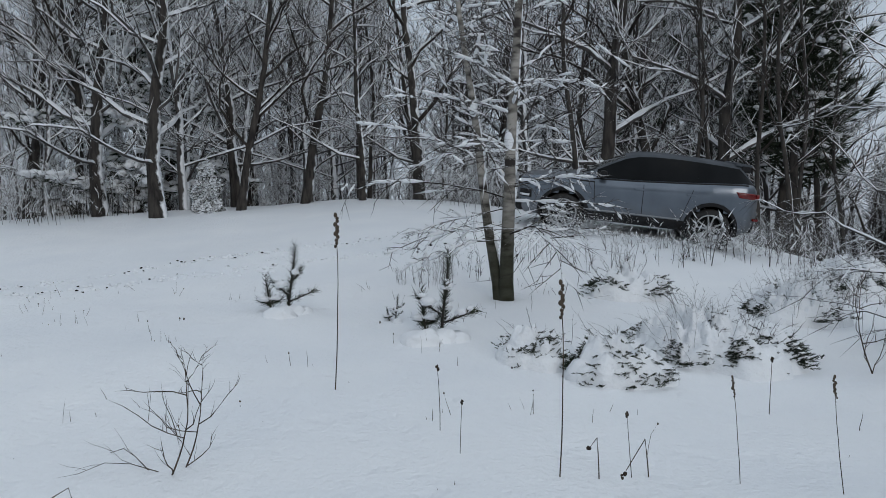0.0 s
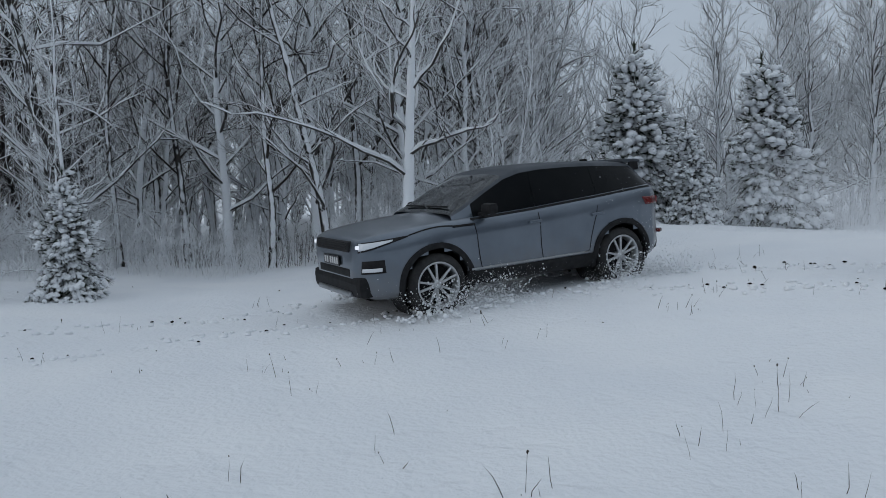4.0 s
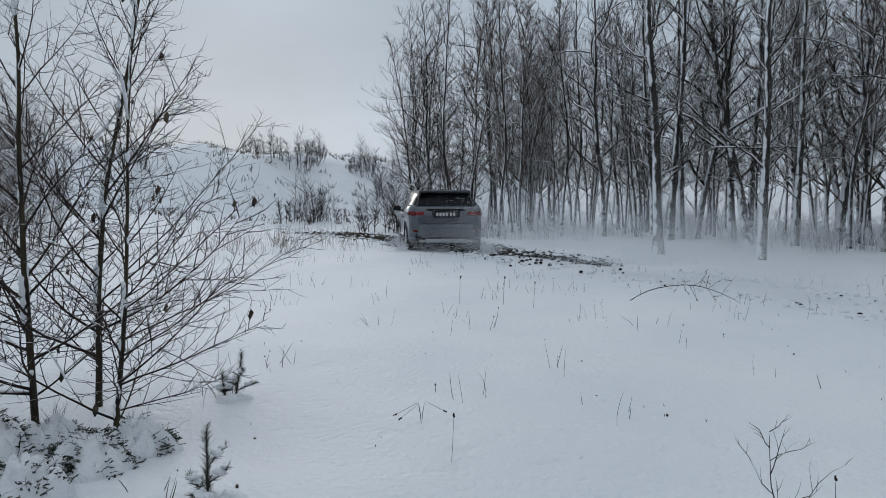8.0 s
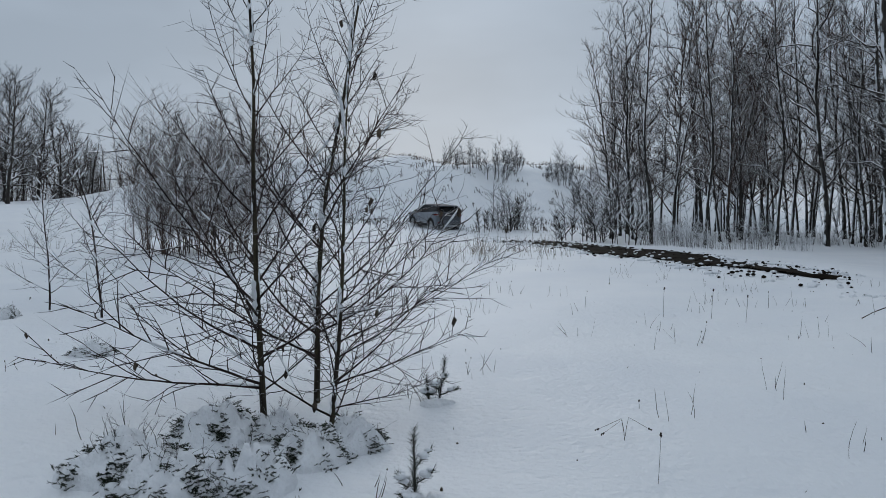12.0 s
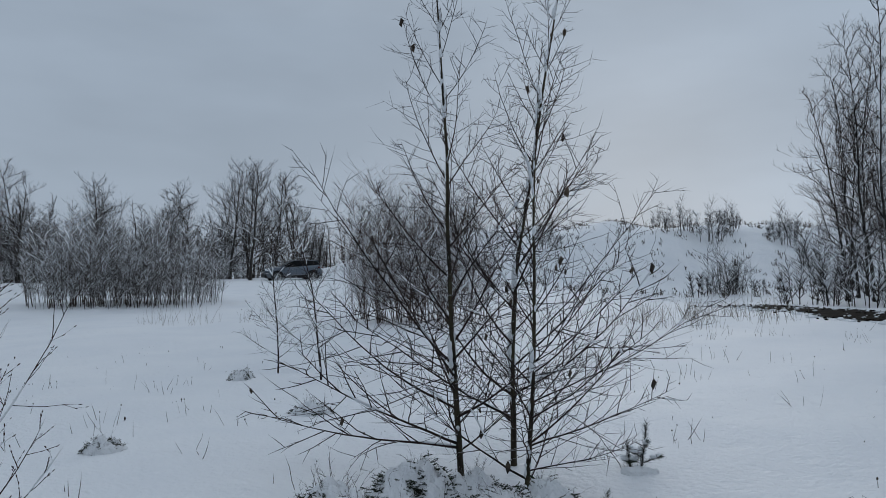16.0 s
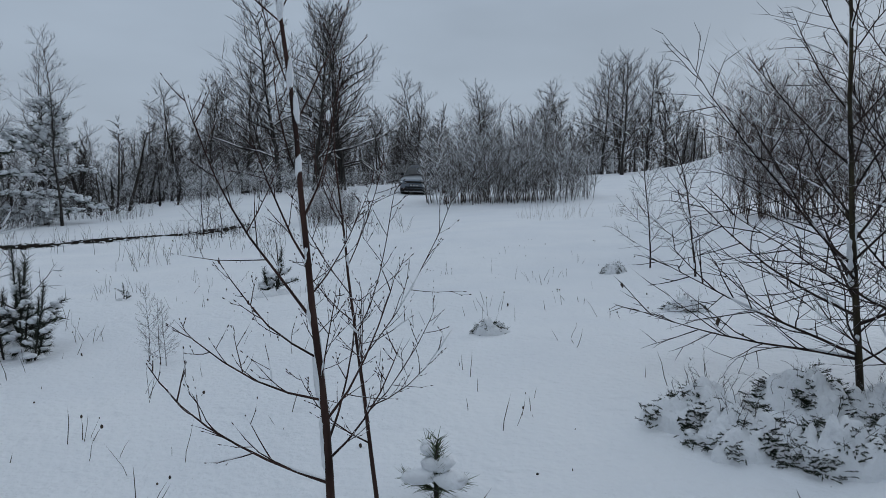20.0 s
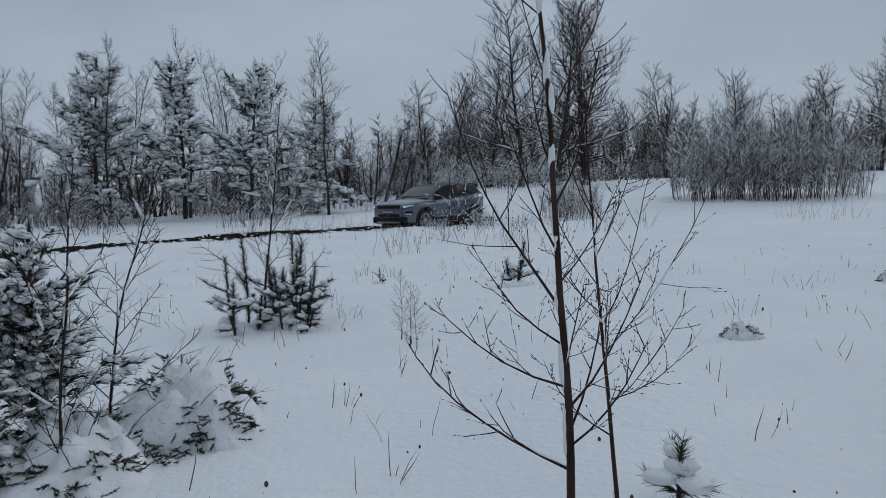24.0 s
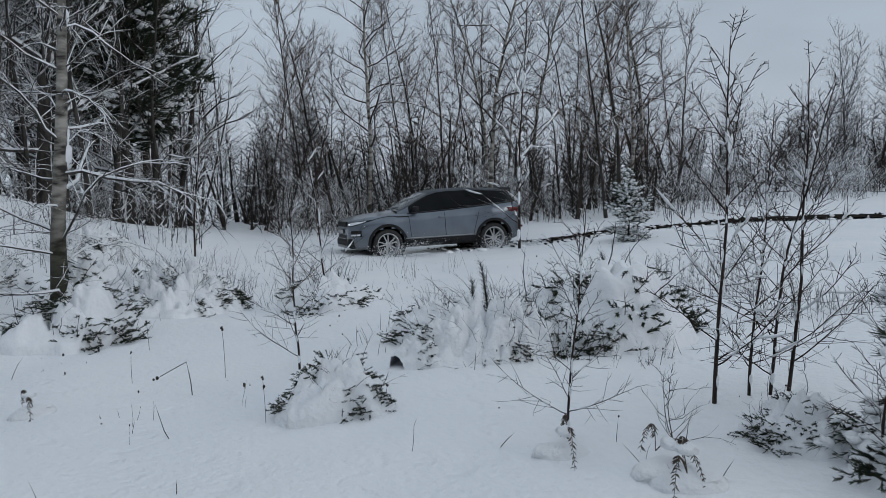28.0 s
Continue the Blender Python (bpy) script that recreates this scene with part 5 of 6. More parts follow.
    spread(tagged(stalk("bent_weed", 132, 0.6, DRY, 0.05, kink=1.0), "dead stalk snapped over", "weed", "bent weeds"), [(x, y, h / 0.4) for x, y, h in BENT_WEEDS], rng, 1, 1)
    spread(tagged(bare_tree("branching_herb", 133, 0.6, 0.006, DRY, DRY, 0.15, 9, 1.15, 0.35, 3, 0, snowy=0.1, sides=5, bow=0.06, lean=0.15, stout=0.012, thin=0.0018), "dead branching herb sticking from the snow", "weed", "branching herbs"), [(x, y, h / 0.6) for x, y, h in SEED_TWIGS], rng, 1, 1)

    protos = [tagged(thicket("brush_clump", 150 + k, 1.5, 1.0, 30, TWIG, 9, 0.75), "low tangle of dark twigs holding snow", "shrub", "brush clumps") for k in range(2)]
    for k, p in enumerate(protos):
        spread(p, [(x, y, h) for x, y, h in BRUSH[k::2]], rng, 0.9, 1.15)
    at_ground(tagged(fallen_branch("fallen_branch", 160, 1.4, 0.32, DRY), "snapped twig arching over the snow", "branch", "fallen branches"), 9.6, -1.75, -1.4)
    spread(tagged(frond("arching_fern", 140, 0.8, 0.45, DRY), "dead fern frond bowed to the snow", "fern", "bowed ferns"), [(x, y, h / 0.45) for x, y, h in FERNS], rng, 0.95, 1.1)


near_growth()


# ---- the car: x ahead, y to its left, z up, origin on the ground ----
def car_paint():
    m, nt, b = material("grey_paint", 0.30, 0.6, 0.5)
    n = noise_node(nt, 2.2, 5)
    r = ramp_node(nt, n.outputs["Fac"], [(0.35, (0.115, 0.140, 0.172)), (0.7, (0.150, 0.178, 0.215))])
    co = nt.nodes.new("ShaderNodeTexCoord")
    sp = nt.nodes.new("ShaderNodeSeparateXYZ")
    nt.links.new(co.outputs["Object"], sp.inputs[0])
    n2 = noise_node(nt, 9, 6)
    # dried road spray on the lower panels
    ad = nt.nodes.new("ShaderNodeMath")
    ad.operation = "MULTIPLY_ADD"
    ad.inputs[1].default_value = 0.5
    nt.links.new(n2.outputs["Fac"], ad.inputs[0])
    nt.links.new(sp.outputs["Z"], ad.inputs[2])
    mr = nt.nodes.new("ShaderNodeMapRange")
    mr.inputs["From Min"].default_value, mr.inputs["From Max"].default_value = 0.95, 0.6
    mr.inputs["To Max"].default_value = 0.45
    nt.links.new(ad.outputs[0], mr.inputs["Value"])
    mx = nt.nodes.new("ShaderNodeMixRGB")
    mx.inputs[2].default_value = (0.16, 0.155, 0.15, 1)
    nt.links.new(mr.outputs[0], mx.inputs[0])
    nt.links.new(r.outputs[0], mx.inputs[1])
    # darker brownish grey towards the tail, with an uneven edge
    ta = nt.nodes.new("ShaderNodeMath")
    ta.operation = "MULTIPLY_ADD"
    ta.inputs[1].default_value = -0.25
    nt.links.new(n2.outputs["Fac"], ta.inputs[0])
    nt.links.new(sp.outputs["X"], ta.inputs[2])
    tm = nt.nodes.new("ShaderNodeMapRange")
    tm.inputs["From Min"].default_value, tm.inputs["From Max"].default_value = -2.02, -2.2
    tm.inputs["To Max"].default_value = 0.5
    nt.links.new(ta.outputs[0], tm.inputs["Value"])
    tx = nt.nodes.new("ShaderNodeMixRGB")
    tx.inputs[2].default_value = (0.045, 0.042, 0.04, 1)
    nt.links.new(tm.outputs[0], tx.inputs[0])
    nt.links.new(mx.outputs[0], tx.inputs[1])
    nt.links.new(tx.outputs[0], b.inputs["Base Color"])
    b.inputs["Coat Weight"].default_value = 0.8
    b.inputs["Coat Roughness"].default_value = 0.08
    return m


def glow_material(name, colour, strength):
    m, nt, b = material(name, 0.2)
    b.inputs["Base Color"].default_value = (*colour, 1)
    b.inputs["Emission Color"].default_value = (*colour, 1)
    b.inputs["Emission Strength"].default_value = strength
    return m


PAINT = car_paint()
ROOF_PAINT = plain("dirty_roof_paint", (0.05, 0.058, 0.068), (0.085, 0.095, 0.108), 0.6, 0.1, 4, 0.0, 0.25)
PLASTIC = plain("black_plastic", (0.008, 0.008, 0.009), (0.020, 0.020, 0.021), 0.6, 0, 12, 0.0, 0.2)
TINT = plain("tinted_glass", (0.004, 0.005, 0.006), (0.008, 0.009, 0.010), 0.22, 0, 3, 0.0, 0.12)
SCREEN = plain("windscreen_glass", (0.012, 0.015, 0.017), (0.03, 0.034, 0.037), 0.06, 0, 1.2)
RUBBER = plain("tyre_rubber", (0.012, 0.012, 0.012), (0.035, 0.034, 0.033), 0.85, 0, 14)
ALLOY = plain("alloy", (0.42, 0.43, 0.44), (0.58, 0.59, 0.60), 0.35, 0.7, 10)
STEEL = plain("satin_steel", (0.28, 0.29, 0.30), (0.38, 0.39, 0.40), 0.35, 0.8, 10)
RED_LAMP = plain("red_lamp", (0.09, 0.004, 0.004), (0.15, 0.007, 0.006), 0.12, 0, 20)
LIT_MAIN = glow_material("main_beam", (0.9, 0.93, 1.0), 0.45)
LIT = glow_material("lit_headlamp", (0.55, 0.58, 0.62), 0.10)
REAR_LIT = glow_material("lit_rear_lamp", (0.16, 0.008, 0.007), 0.08)
PLATE = plain("number_plate", (0.015, 0.015, 0.017), (0.03, 0.03, 0.032), 0.4, 0, 6)
PLATE_BAR = plain("plate_lettering", (0.5, 0.5, 0.5), (0.62, 0.62, 0.62), 0.5, 0, 9)


def curve(points):
    xs, ys = zip(*sorted(points))
    return lambda x: float(np.interp(x, xs, ys))


HALF = curve([(2.19, .60), (2.17, .70), (2.12, .785), (2.02, .86), (1.85, .905), (1.6, .94), (1.33, .95), (0.9, .925), (0, .92), (-.9, .93), (-1.33, .955), (-1.7, .94), (-1.95, .89), (-2.08, .81), (-2.14, .73), (-2.18, .66)])
SHOULDER = curve([(2.19, .80), (2.17, .90), (2.13, .945), (2.0, .985), (1.7, 1.025), (1.33, 1.05), (1.0, 1.065), (0, 1.105), (-1, 1.17), (-1.5, 1.21), (-1.9, 1.235), (-2.05, 1.22), (-2.12, 1.14), (-2.18, .99)])
CROWN = curve([(2.19, .82), (2.17, .92), (2.13, .975), (2.0, 1.03), (1.7, 1.085), (1.33, 1.12), (1.0, 1.145), (0.6, 1.125), (0, 1.11), (-1, 1.175), (-1.5, 1.215), (-1.9, 1.24), (-2.05, 1.225), (-2.12, 1.14), (-2.18, .99)])
FLOOR = curve([(2.19, .42), (2.14, .34), (2.0, .28), (1.7, .27), (-1.8, .29), (-2.0, .33), (-2.12, .40), (-2.18, .46)])


def section(x):
    """Half a cross-section of the lower body, from the sill up to the middle of the lid: (y, z)."""
    w, zb, zs, zc = HALF(x), FLOOR(x), SHOULDER(x), CROWN(x)
    s = max(0.15, zs - zb)
    pts = [(w * .55, zb - 0.01), (w * .90, zb), (w * .975, zb + .10 * s), (w * .988, zb + .25 * s), (w * .978, zb + .42 * s), (w * .985, zb + .58 * s), (w, zb + .73 * s),
           (w * .992, zb + .81 * s), (w * .968, zb + .92 * s), (w * .93, zb + .985 * s)]
    for k in (0.0, 0.3, 0.65, 1.0):
        e = w * .86 * (1 - k)
        pts.append((e, zs + (zc - zs) * (1 - (1 - k) ** 2) + 0.004))
    return pts


def side_y(x, z):
    p = section(x)[1:10]
    return float(np.interp(z, [q[1] for q in p], [q[0] for q in p]))


ROOF = curve([(1.02, 1.14), (0.84, 1.235), (0.5, 1.42), (0.24, 1.545), (0.05, 1.60), (-0.2, 1.625), (-0.6, 1.63), (-1.1, 1.612), (-1.5, 1.59), (-1.82, 1.56), (-1.88, 1.50), (-1.97, 1.38), (-2.05, 1.26), (-2.09, 1.215)])
EDGE = curve([(1.02, 1.10), (0.84, 1.17), (0.5, 1.345), (0.24, 1.47), (0.0, 1.53), (-0.3, 1.55), (-0.7, 1.55), (-1.1, 1.535), (-1.5, 1.51), (-1.78, 1.485), (-1.85, 1.43), (-1.95, 1.33), (-2.05, 1.235), (-2.09, 1.21)])
EDGE_Y = curve([(1.02, .80), (0.5, .745), (0.05, .715), (-0.5, .70), (-1.2, .675), (-1.8, .635), (-1.95, .66), (-2.09, .72)])


def cabin_section(x):
    zs, w = SHOULDER(x), HALF(x) * .885
    ze, zr, ye = max(zs + .002, EDGE(x)), max(zs + .006, ROOF(x)), EDGE_Y(x)
    pts = [(w + (ye - w) * k - 0 * k, zs + (ze - zs) * k) for k in (0, .25, .5, .75, 1)]
    pts += [(ye * .955, ze + (zr - ze) * .45), (ye * .86, ze + (zr - ze) * .70), (ye * .5, ze + (zr - ze) * .95), (0, zr)]
    return pts


def glass_y(x, z):
    p = cabin_section(x)[:5]
    return float(np.interp(z, [q[1] for q in p], [q[0] for q in p]))


def mesh_part(name, verts, faces, mat, parent, label="", soft=True, merge=True):
    bm = bmesh.new()
    vs = [bm.verts.new(v) for v in verts]
    for f in faces:
        try:
            bm.faces.new([vs[i] for i in f])
        except ValueError:
            pass
    if merge:
        bmesh.ops.remove_doubles(bm, verts=bm.verts, dist=1e-4)
    loose = [v for v in bm.verts if not v.link_faces]
    bmesh.ops.delete(bm, geom=loose, context="VERTS")
    bmesh.ops.recalc_face_normals(bm, faces=bm.faces)
    me = bpy.data.meshes.new(name)
    bm.to_mesh(me)
    bm.free()
    if soft:
        me.polygons.foreach_set("use_smooth", [True] * len(me.polygons))
    me.materials.append(mat)
    ob = new(name, me)
    ob.parent = parent
    if label:
        ob["label"] = label
    return ob


def loft(xs, sec, rows, keep=lambda x, y, z, r: True, both=True, lift=0.0):
    """Faces between cross-sections; rows: the pieces of the section that are used."""
    verts, faces = [], []
    for sgn in ((1, -1) if both else (1,)):
        base = len(verts)
        n = len(sec(xs[0]))
        S = [sec(x) for x in xs]
        for x, s in zip(xs, S):
            verts += [(x, sgn * (y + (lift if y > 0.02 else 0)), z) for y, z in s]
        for i in range(len(xs) - 1):
            for r in rows:
                c = ((xs[i] + xs[i + 1]) / 2, (S[i][r][0] + S[i][r + 1][0] + S[i + 1][r][0] + S[i + 1][r + 1][0]) / 4,
                     (S[i][r][1] + S[i][r + 1][1] + S[i + 1][r][1] + S[i + 1][r + 1][1]) / 4)
                if keep(*c, r):
                    a = base + i * n + r
                    q = (a, a + n, a + n + 1, a + 1)
                    faces.append(q if sgn > 0 else q[::-1])
    return verts, faces


def panel(name, parent, mat, outline, yfun, sgn, lift=0.006, thick=0.02, label="", steps=10):
    """A plate that follows the car's side: outline(u) gives the lower and upper edge (x, z) at u from 0 to 1."""
    verts, faces, m = [], [], 5
    for layer, off in ((0, lift), (1, lift - thick)):
        for i in range(steps + 1):
            (x0, z0), (x1, z1) = outline(i / steps)
            for j in range(m):
                x, z = x0 + (x1 - x0) * j / (m - 1), z0 + (z1 - z0) * j / (m - 1)
                verts.append((x, sgn * (yfun(x, z) + off), z))
    k = (steps + 1) * m
    for i in range(steps):
        for j in range(m - 1):
            a = i * m + j
            faces += [(a, a + 1, a + m + 1, a + m), (k + a, k + a + m, k + a + m + 1, k + a + 1)]
    for i in range(steps):
        for j in (0, m - 1):
            a = i * m + j
            faces.append((a, a + m, k + a + m, k + a))
    for i in (0, steps):
        for j in range(m - 1):
            a = i * m + j
            faces.append((a, a + 1, k + a + 1, k + a))
    return mesh_part(name, verts, faces, mat, parent, label, merge=False)


def slab(name, parent, mat, centre, size, bevel=0.01, label="", turn=None, taper=None):
    bm = bmesh.new()
    bmesh.ops.create_cube(bm, size=1)
    for v in bm.verts:
        v.co = Vector((v.co.x * size[0], v.co.y * size[1], v.co.z * size[2]))
        if taper and v.co.x < 0:
            v.co.y *= taper
            v.co.z *= taper
    bmesh.ops.bevel(bm, geom=bm.edges[:], offset=min(bevel, min(size) * 0.45), segments=2, affect="EDGES", profile=0.6)
    if turn:
        bmesh.ops.rotate(bm, verts=bm.verts, cent=(0, 0, 0), matrix=turn)
    bmesh.ops.translate(bm, verts=bm.verts, vec=centre)
    me = bpy.data.meshes.new(name)
    bm.to_mesh(me)
    bm.free()
    me.materials.append(mat)
    ob = new(name, me)
    ob.parent = parent
    if label:
        ob["label"] = label
    return ob


def lathe(name, parent, mat, profile, n=36, label=""):
    """Turns (radius, y) about the y axis."""
    verts, faces, m = [], [], len(profile)
    for k in range(n):
        w = 2 * math.pi * k / n
        verts += [(math.cos(w) * r, y, math.sin(w) * r) for r, y in profile]
    for k in range(n):
        for j in range(m - 1):
            a, b = k * m + j, ((k + 1) % n) * m + j
            faces.append((a, a + 1, b + 1, b))
    return mesh_part(name, verts, faces, mat, parent, label)


AXLES = (1.29, -1.38)
WHEELS = []


def make_wheel(parent, x, side):
    w = new("wheel")
    w.parent = parent
    base = pose(x, side * 0.80, 0.36)
    w.matrix_basis = base
    s = side
    lathe("tyre", w, RUBBER, [(.255, -.10 * s), (.30, -.115 * s), (.345, -.105 * s), (.362, -.07 * s), (.362, .07 * s), (.345, .105 * s), (.30, .118 * s), (.262, .112 * s), (.255, .095 * s)], 40)
    lathe("rim", w, ALLOY, [(.268, .112 * s), (.262, .120 * s), (.246, .112 * s), (.236, .06 * s), (.232, -.09 * s)], 40)
    lathe("brake_disc", w, PLASTIC, [(.02, .01 * s), (.225, .01 * s), (.225, -.02 * s), (.02, -.02 * s)], 24)
    lathe("hub", w, ALLOY, [(.002, .092 * s), (.03, .092 * s), (.055, .080 * s), (.062, .05 * s), (.06, .02 * s)], 20)
    for k in range(10):
        a = 2 * math.pi * k / 10 + (0.09 if k % 2 else -0.09)
        bm = bmesh.new()
        bmesh.ops.create_cube(bm, size=1)
        for v in bm.verts:
            out = v.co.x > 0
            v.co = Vector((0.05 if not out else 0.25, (v.co.y * 0.03) + (0.072 if not out else 0.098) * s, v.co.z * (0.030 if not out else 0.024)))
        bmesh.ops.bevel(bm, geom=bm.edges[:], offset=0.004, segments=1, affect="EDGES")
        bmesh.ops.rotate(bm, verts=bm.verts, cent=(0, 0, 0), matrix=Matrix.Rotation(a, 3, "Y"))
        me = bpy.data.meshes.new("spoke")
        bm.to_mesh(me)
        bm.free()
        me.materials.append(ALLOY)
        ob = new("spoke", me)
        ob.parent = w
    WHEELS.append((w, base))


def cloud_points(seed, n, centre, size):
    """Points thinning out round a centre, none below the snow."""
    g = np.random.default_rng(seed)
    p = g.normal(0, 1, (n, 3)) * size
    # gathered in wisps
    w = np.sin(p[:, 0] * 3.1 + p[:, 2] * 4.0 + seed) + np.sin(p[:, 1] * 3.7 - p[:, 2] * 3.0 + 2 * seed)
    p = p[g.random(n) < 0.45 + 0.3 * w]
    p = p + centre
    p[:, 2] = np.abs(p[:, 2])
    return p


def specks(name, points, size, mat, seed):
    """Tiny flakes at the points, in one mesh."""
    g = np.random.default_rng(seed)
    n = len(points)
    corners = g.normal(0, 1, (n, 3, 3))
    corners /= np.linalg.norm(corners, axis=2, keepdims=True)
    v = (points[:, None, :] + corners * (size * g.uniform(0.6, 1.5, (n, 1, 1)))).reshape(-1, 3)
    f = np.arange(3 * n).reshape(-1, 3)
    me = bpy.data.meshes.new(name)
    me.from_pydata(v.tolist(), [], f.tolist())
    me.materials.append(mat)
    me.update()
    return me


def make_car():
    rng = random.Random(3)
    c = tagged(new("car"), "grey compact sport utility car ploughing through snow", "car")
    xs = [2.19 - 4.37 * k / 150 for k in range(151)]

    def keep(x, y, z, r):
        return not (r <= 9 and any((x - a) ** 2 + (z - .36) ** 2 < .435 ** 2 for a in AXLES) and y > 0.5)
    v, f = loft(xs, section, range(13), keep)
    n = 14
    for e in (0, len(xs) - 1):
        ring = [e * n + k for k in range(n)] + [len(xs) * n + e * n + k for k in range(n - 2, -1, -1)]
        f.append(tuple(ring))
    mesh_part("body", v, f, PAINT, c, "metallic grey painted body with road spray")
    # cabin
    cx = [1.02 - 3.11 * k / 100 for k in range(101)]
    roof = loft(cx, cabin_section, range(4, 8), lambda x, y, z, r: -1.85 < x < 0.24 or (r == 4 and x > 0.2) or (r == 4 and x < -1.8))
    mesh_part("roof", *roof, ROOF_PAINT, c, "dull dark grey roof")
    screen = loft(cx, cabin_section, range(5, 8), lambda x, y, z, r: x >= 0.24)
    mesh_part("windscreen", *screen, SCREEN, c, "raked windscreen with a hint of glare")
    rear = loft(cx, cabin_section, range(5, 8), lambda x, y, z, r: x <= -1.85)
    mesh_part("rear_window", *rear, TINT, c, "small dark rear window")
    for sgn in (1, -1):
        for a, b, nm in ((0.74, -0.08, "front_window"), (-0.13, -1.02, "rear_door_window"), (-1.07, -1.96, "quarter_window")):
            sec = [a + (b - a) * k / 12 for k in range(13)]
            vv, ff = loft(sec, cabin_section, range(0, 4), both=False, lift=0.004)
            mesh_part(nm, [(x, y * sgn, z) for x, y, z in vv], ff, TINT, c, "dark privacy glass")
        for a, b in ((1.02, 0.74), (-0.08, -0.13), (-1.02, -1.07), (-1.96, -2.09)):
            sec = [a + (b - a) * k / 6 for k in range(7)]
            vv, ff = loft(sec, cabin_section, range(0, 4), both=False)
            mesh_part("pillar", [(x, y * sgn, z) for x, y, z in vv], ff, TINT if a < 0.9 else PAINT, c)
        # arch cladding
        for a in AXLES:
            def ring(u, a=a):
                w = radians(-12 + 204 * u)
                return (a + math.cos(w) * .42, .36 + math.sin(w) * .42), (a + math.cos(w) * .485, .36 + math.sin(w) * .485)
            panel("arch_cladding", c, PLASTIC, ring, lambda x, z: max(side_y(x, max(z, .30)), .80), sgn, 0.014, 0.10, steps=26)
        panel("sill", c, PLASTIC, lambda u: ((.90 - 1.80 * u, .28), (.90 - 1.80 * u, .455)), side_y, sgn, 0.012, 0.05)
        panel("sill_trim", c, STEEL, lambda u: ((.86 - 1.70 * u, .47), (.86 - 1.70 * u, .492)), side_y, sgn, 0.014, 0.02, "bright sill strip")
        for x0, x1 in ((.78, .72), (-.12, -.14), (-1.0, -.84)):
            panel("door_seam", c, PLASTIC, lambda u, x0=x0, x1=x1: ((x1 + (x0 - x1) * u, .48 + .56 * u), (x1 + (x0 - x1) * u - .012, .48 + .56 * u)), side_y, sgn, 0.002, 0.006)
        for x in (.03, -.90):
            panel("door_handle", c, PAINT, lambda u, x=x: ((x - .17 * u, .925 + .004 * u), (x - .17 * u, .955 + .004 * u)), side_y, sgn, 0.035, 0.03, steps=6)
        panel("wing_vent", c, PLASTIC, lambda u: ((1.06 - .30 * u, .985), (1.06 - .30 * u, 1.01)), side_y, sgn, 0.006, 0.02, "black slit vent behind the wheel arch", steps=6)
        panel("belt_trim", c, PLASTIC, lambda u: ((.80 - 2.75 * u, SHOULDER(.80 - 2.75 * u) - .03), (.80 - 2.75 * u, SHOULDER(.80 - 2.75 * u) - .008)), side_y, sgn, 0.004, 0.02, steps=20)
        slab("mirror", c, PLASTIC, (.62, sgn * 1.01, 1.16), (.13, .21, .13), .045, "dark door mirror", taper=1)
        slab("mirror_foot", c, PLASTIC, (.64, sgn * .89, 1.10), (.08, .12, .04), .015)
        # the bonnet's edge, from the headlamp over the arch to the vent
        panel("bonnet_seam", c, PLASTIC, lambda u: ((1.62 - .66 * u, .955 + .055 * math.sin(u * 2.6)), (1.62 - .66 * u, .969 + .055 * math.sin(u * 2.6))), side_y, sgn, 0.004, 0.012, steps=14)
        # lamps
        panel("headlamp", c, PLASTIC, lambda u: ((2.155 - .53 * u, .815 + .135 * u), (2.14 - .53 * u, .925 + .040 * u)), side_y, sgn, 0.006, 0.03, "slim dark headlamp", steps=12)
        panel("headlamp_lens", c, LIT, lambda u: ((2.15 - .34 * u, .835 + .085 * u), (2.14 - .34 * u, .915 + .022 * u)), side_y, sgn, 0.012, 0.01, "lit white headlamp", steps=8)
        slab("main_beam_lamp", c, LIT_MAIN, (2.128, sgn * .685, .875), (.05, .11, .042), .012, "lit white main beam", Matrix.Rotation(radians(-sgn * 38), 3, "Z"))
        panel("fog_recess", c, PLASTIC, lambda u: ((2.14 - .24 * u, .58), (2.13 - .22 * u, .725)), side_y, sgn, 0.004, 0.02, steps=8)
        panel("daytime_lamp", c, LIT, lambda u: ((2.135 - .19 * u, .60), (2.13 - .19 * u, .64)), side_y, sgn, 0.012, 0.01, "lit daytime lamp", steps=6)
        panel("tail_lamp", c, RED_LAMP, lambda u: ((-1.80 - .34 * u, .985 - .02 * u), (-1.74 - .40 * u, 1.085 - .01 * u)), side_y, sgn, 0.008, 0.03, "red wrap-round tail lamp", steps=8)
        slab("tail_lamp_inner", c, REAR_LIT, (-2.165, sgn * .62, 1.02), (.05, .20, .085), .015, "lit red tail lamp")
        slab("exhaust", c, STEEL, (-2.12, sgn * .58, .36), (.12, .13, .06), .02)
    for a in AXLES:
        for sgn in (1, -1):
            prof = [(.44, .86 * sgn), (.44, .45 * sgn), (.05, .45 * sgn)]
            lathe("wheel_well", c, PLASTIC, prof, 28).matrix_basis = pose(a, 0, .36)
    # nose and tail
    slab("grille", c, PLASTIC, (2.155, 0, .875), (.10, 1.10, .125), .03, "black mesh grille")
    for k in range(4):
        slab("grille_slat", c, RUBBER, (2.208, 0, .835 + .027 * k), (.012, 1.02, .009), .003)
    slab("front_bumper", c, PLASTIC, (2.06, 0, .43), (.29, 1.60, .25), .08, "black lower bumper")
    slab("skid_plate", c, STEEL, (2.12, 0, .345), (.22, 1.10, .06), .02, "bright skid plate")
    slab("lower_intake", c, PLASTIC, (2.165, 0, .585), (.06, 1.05, .10), .02)
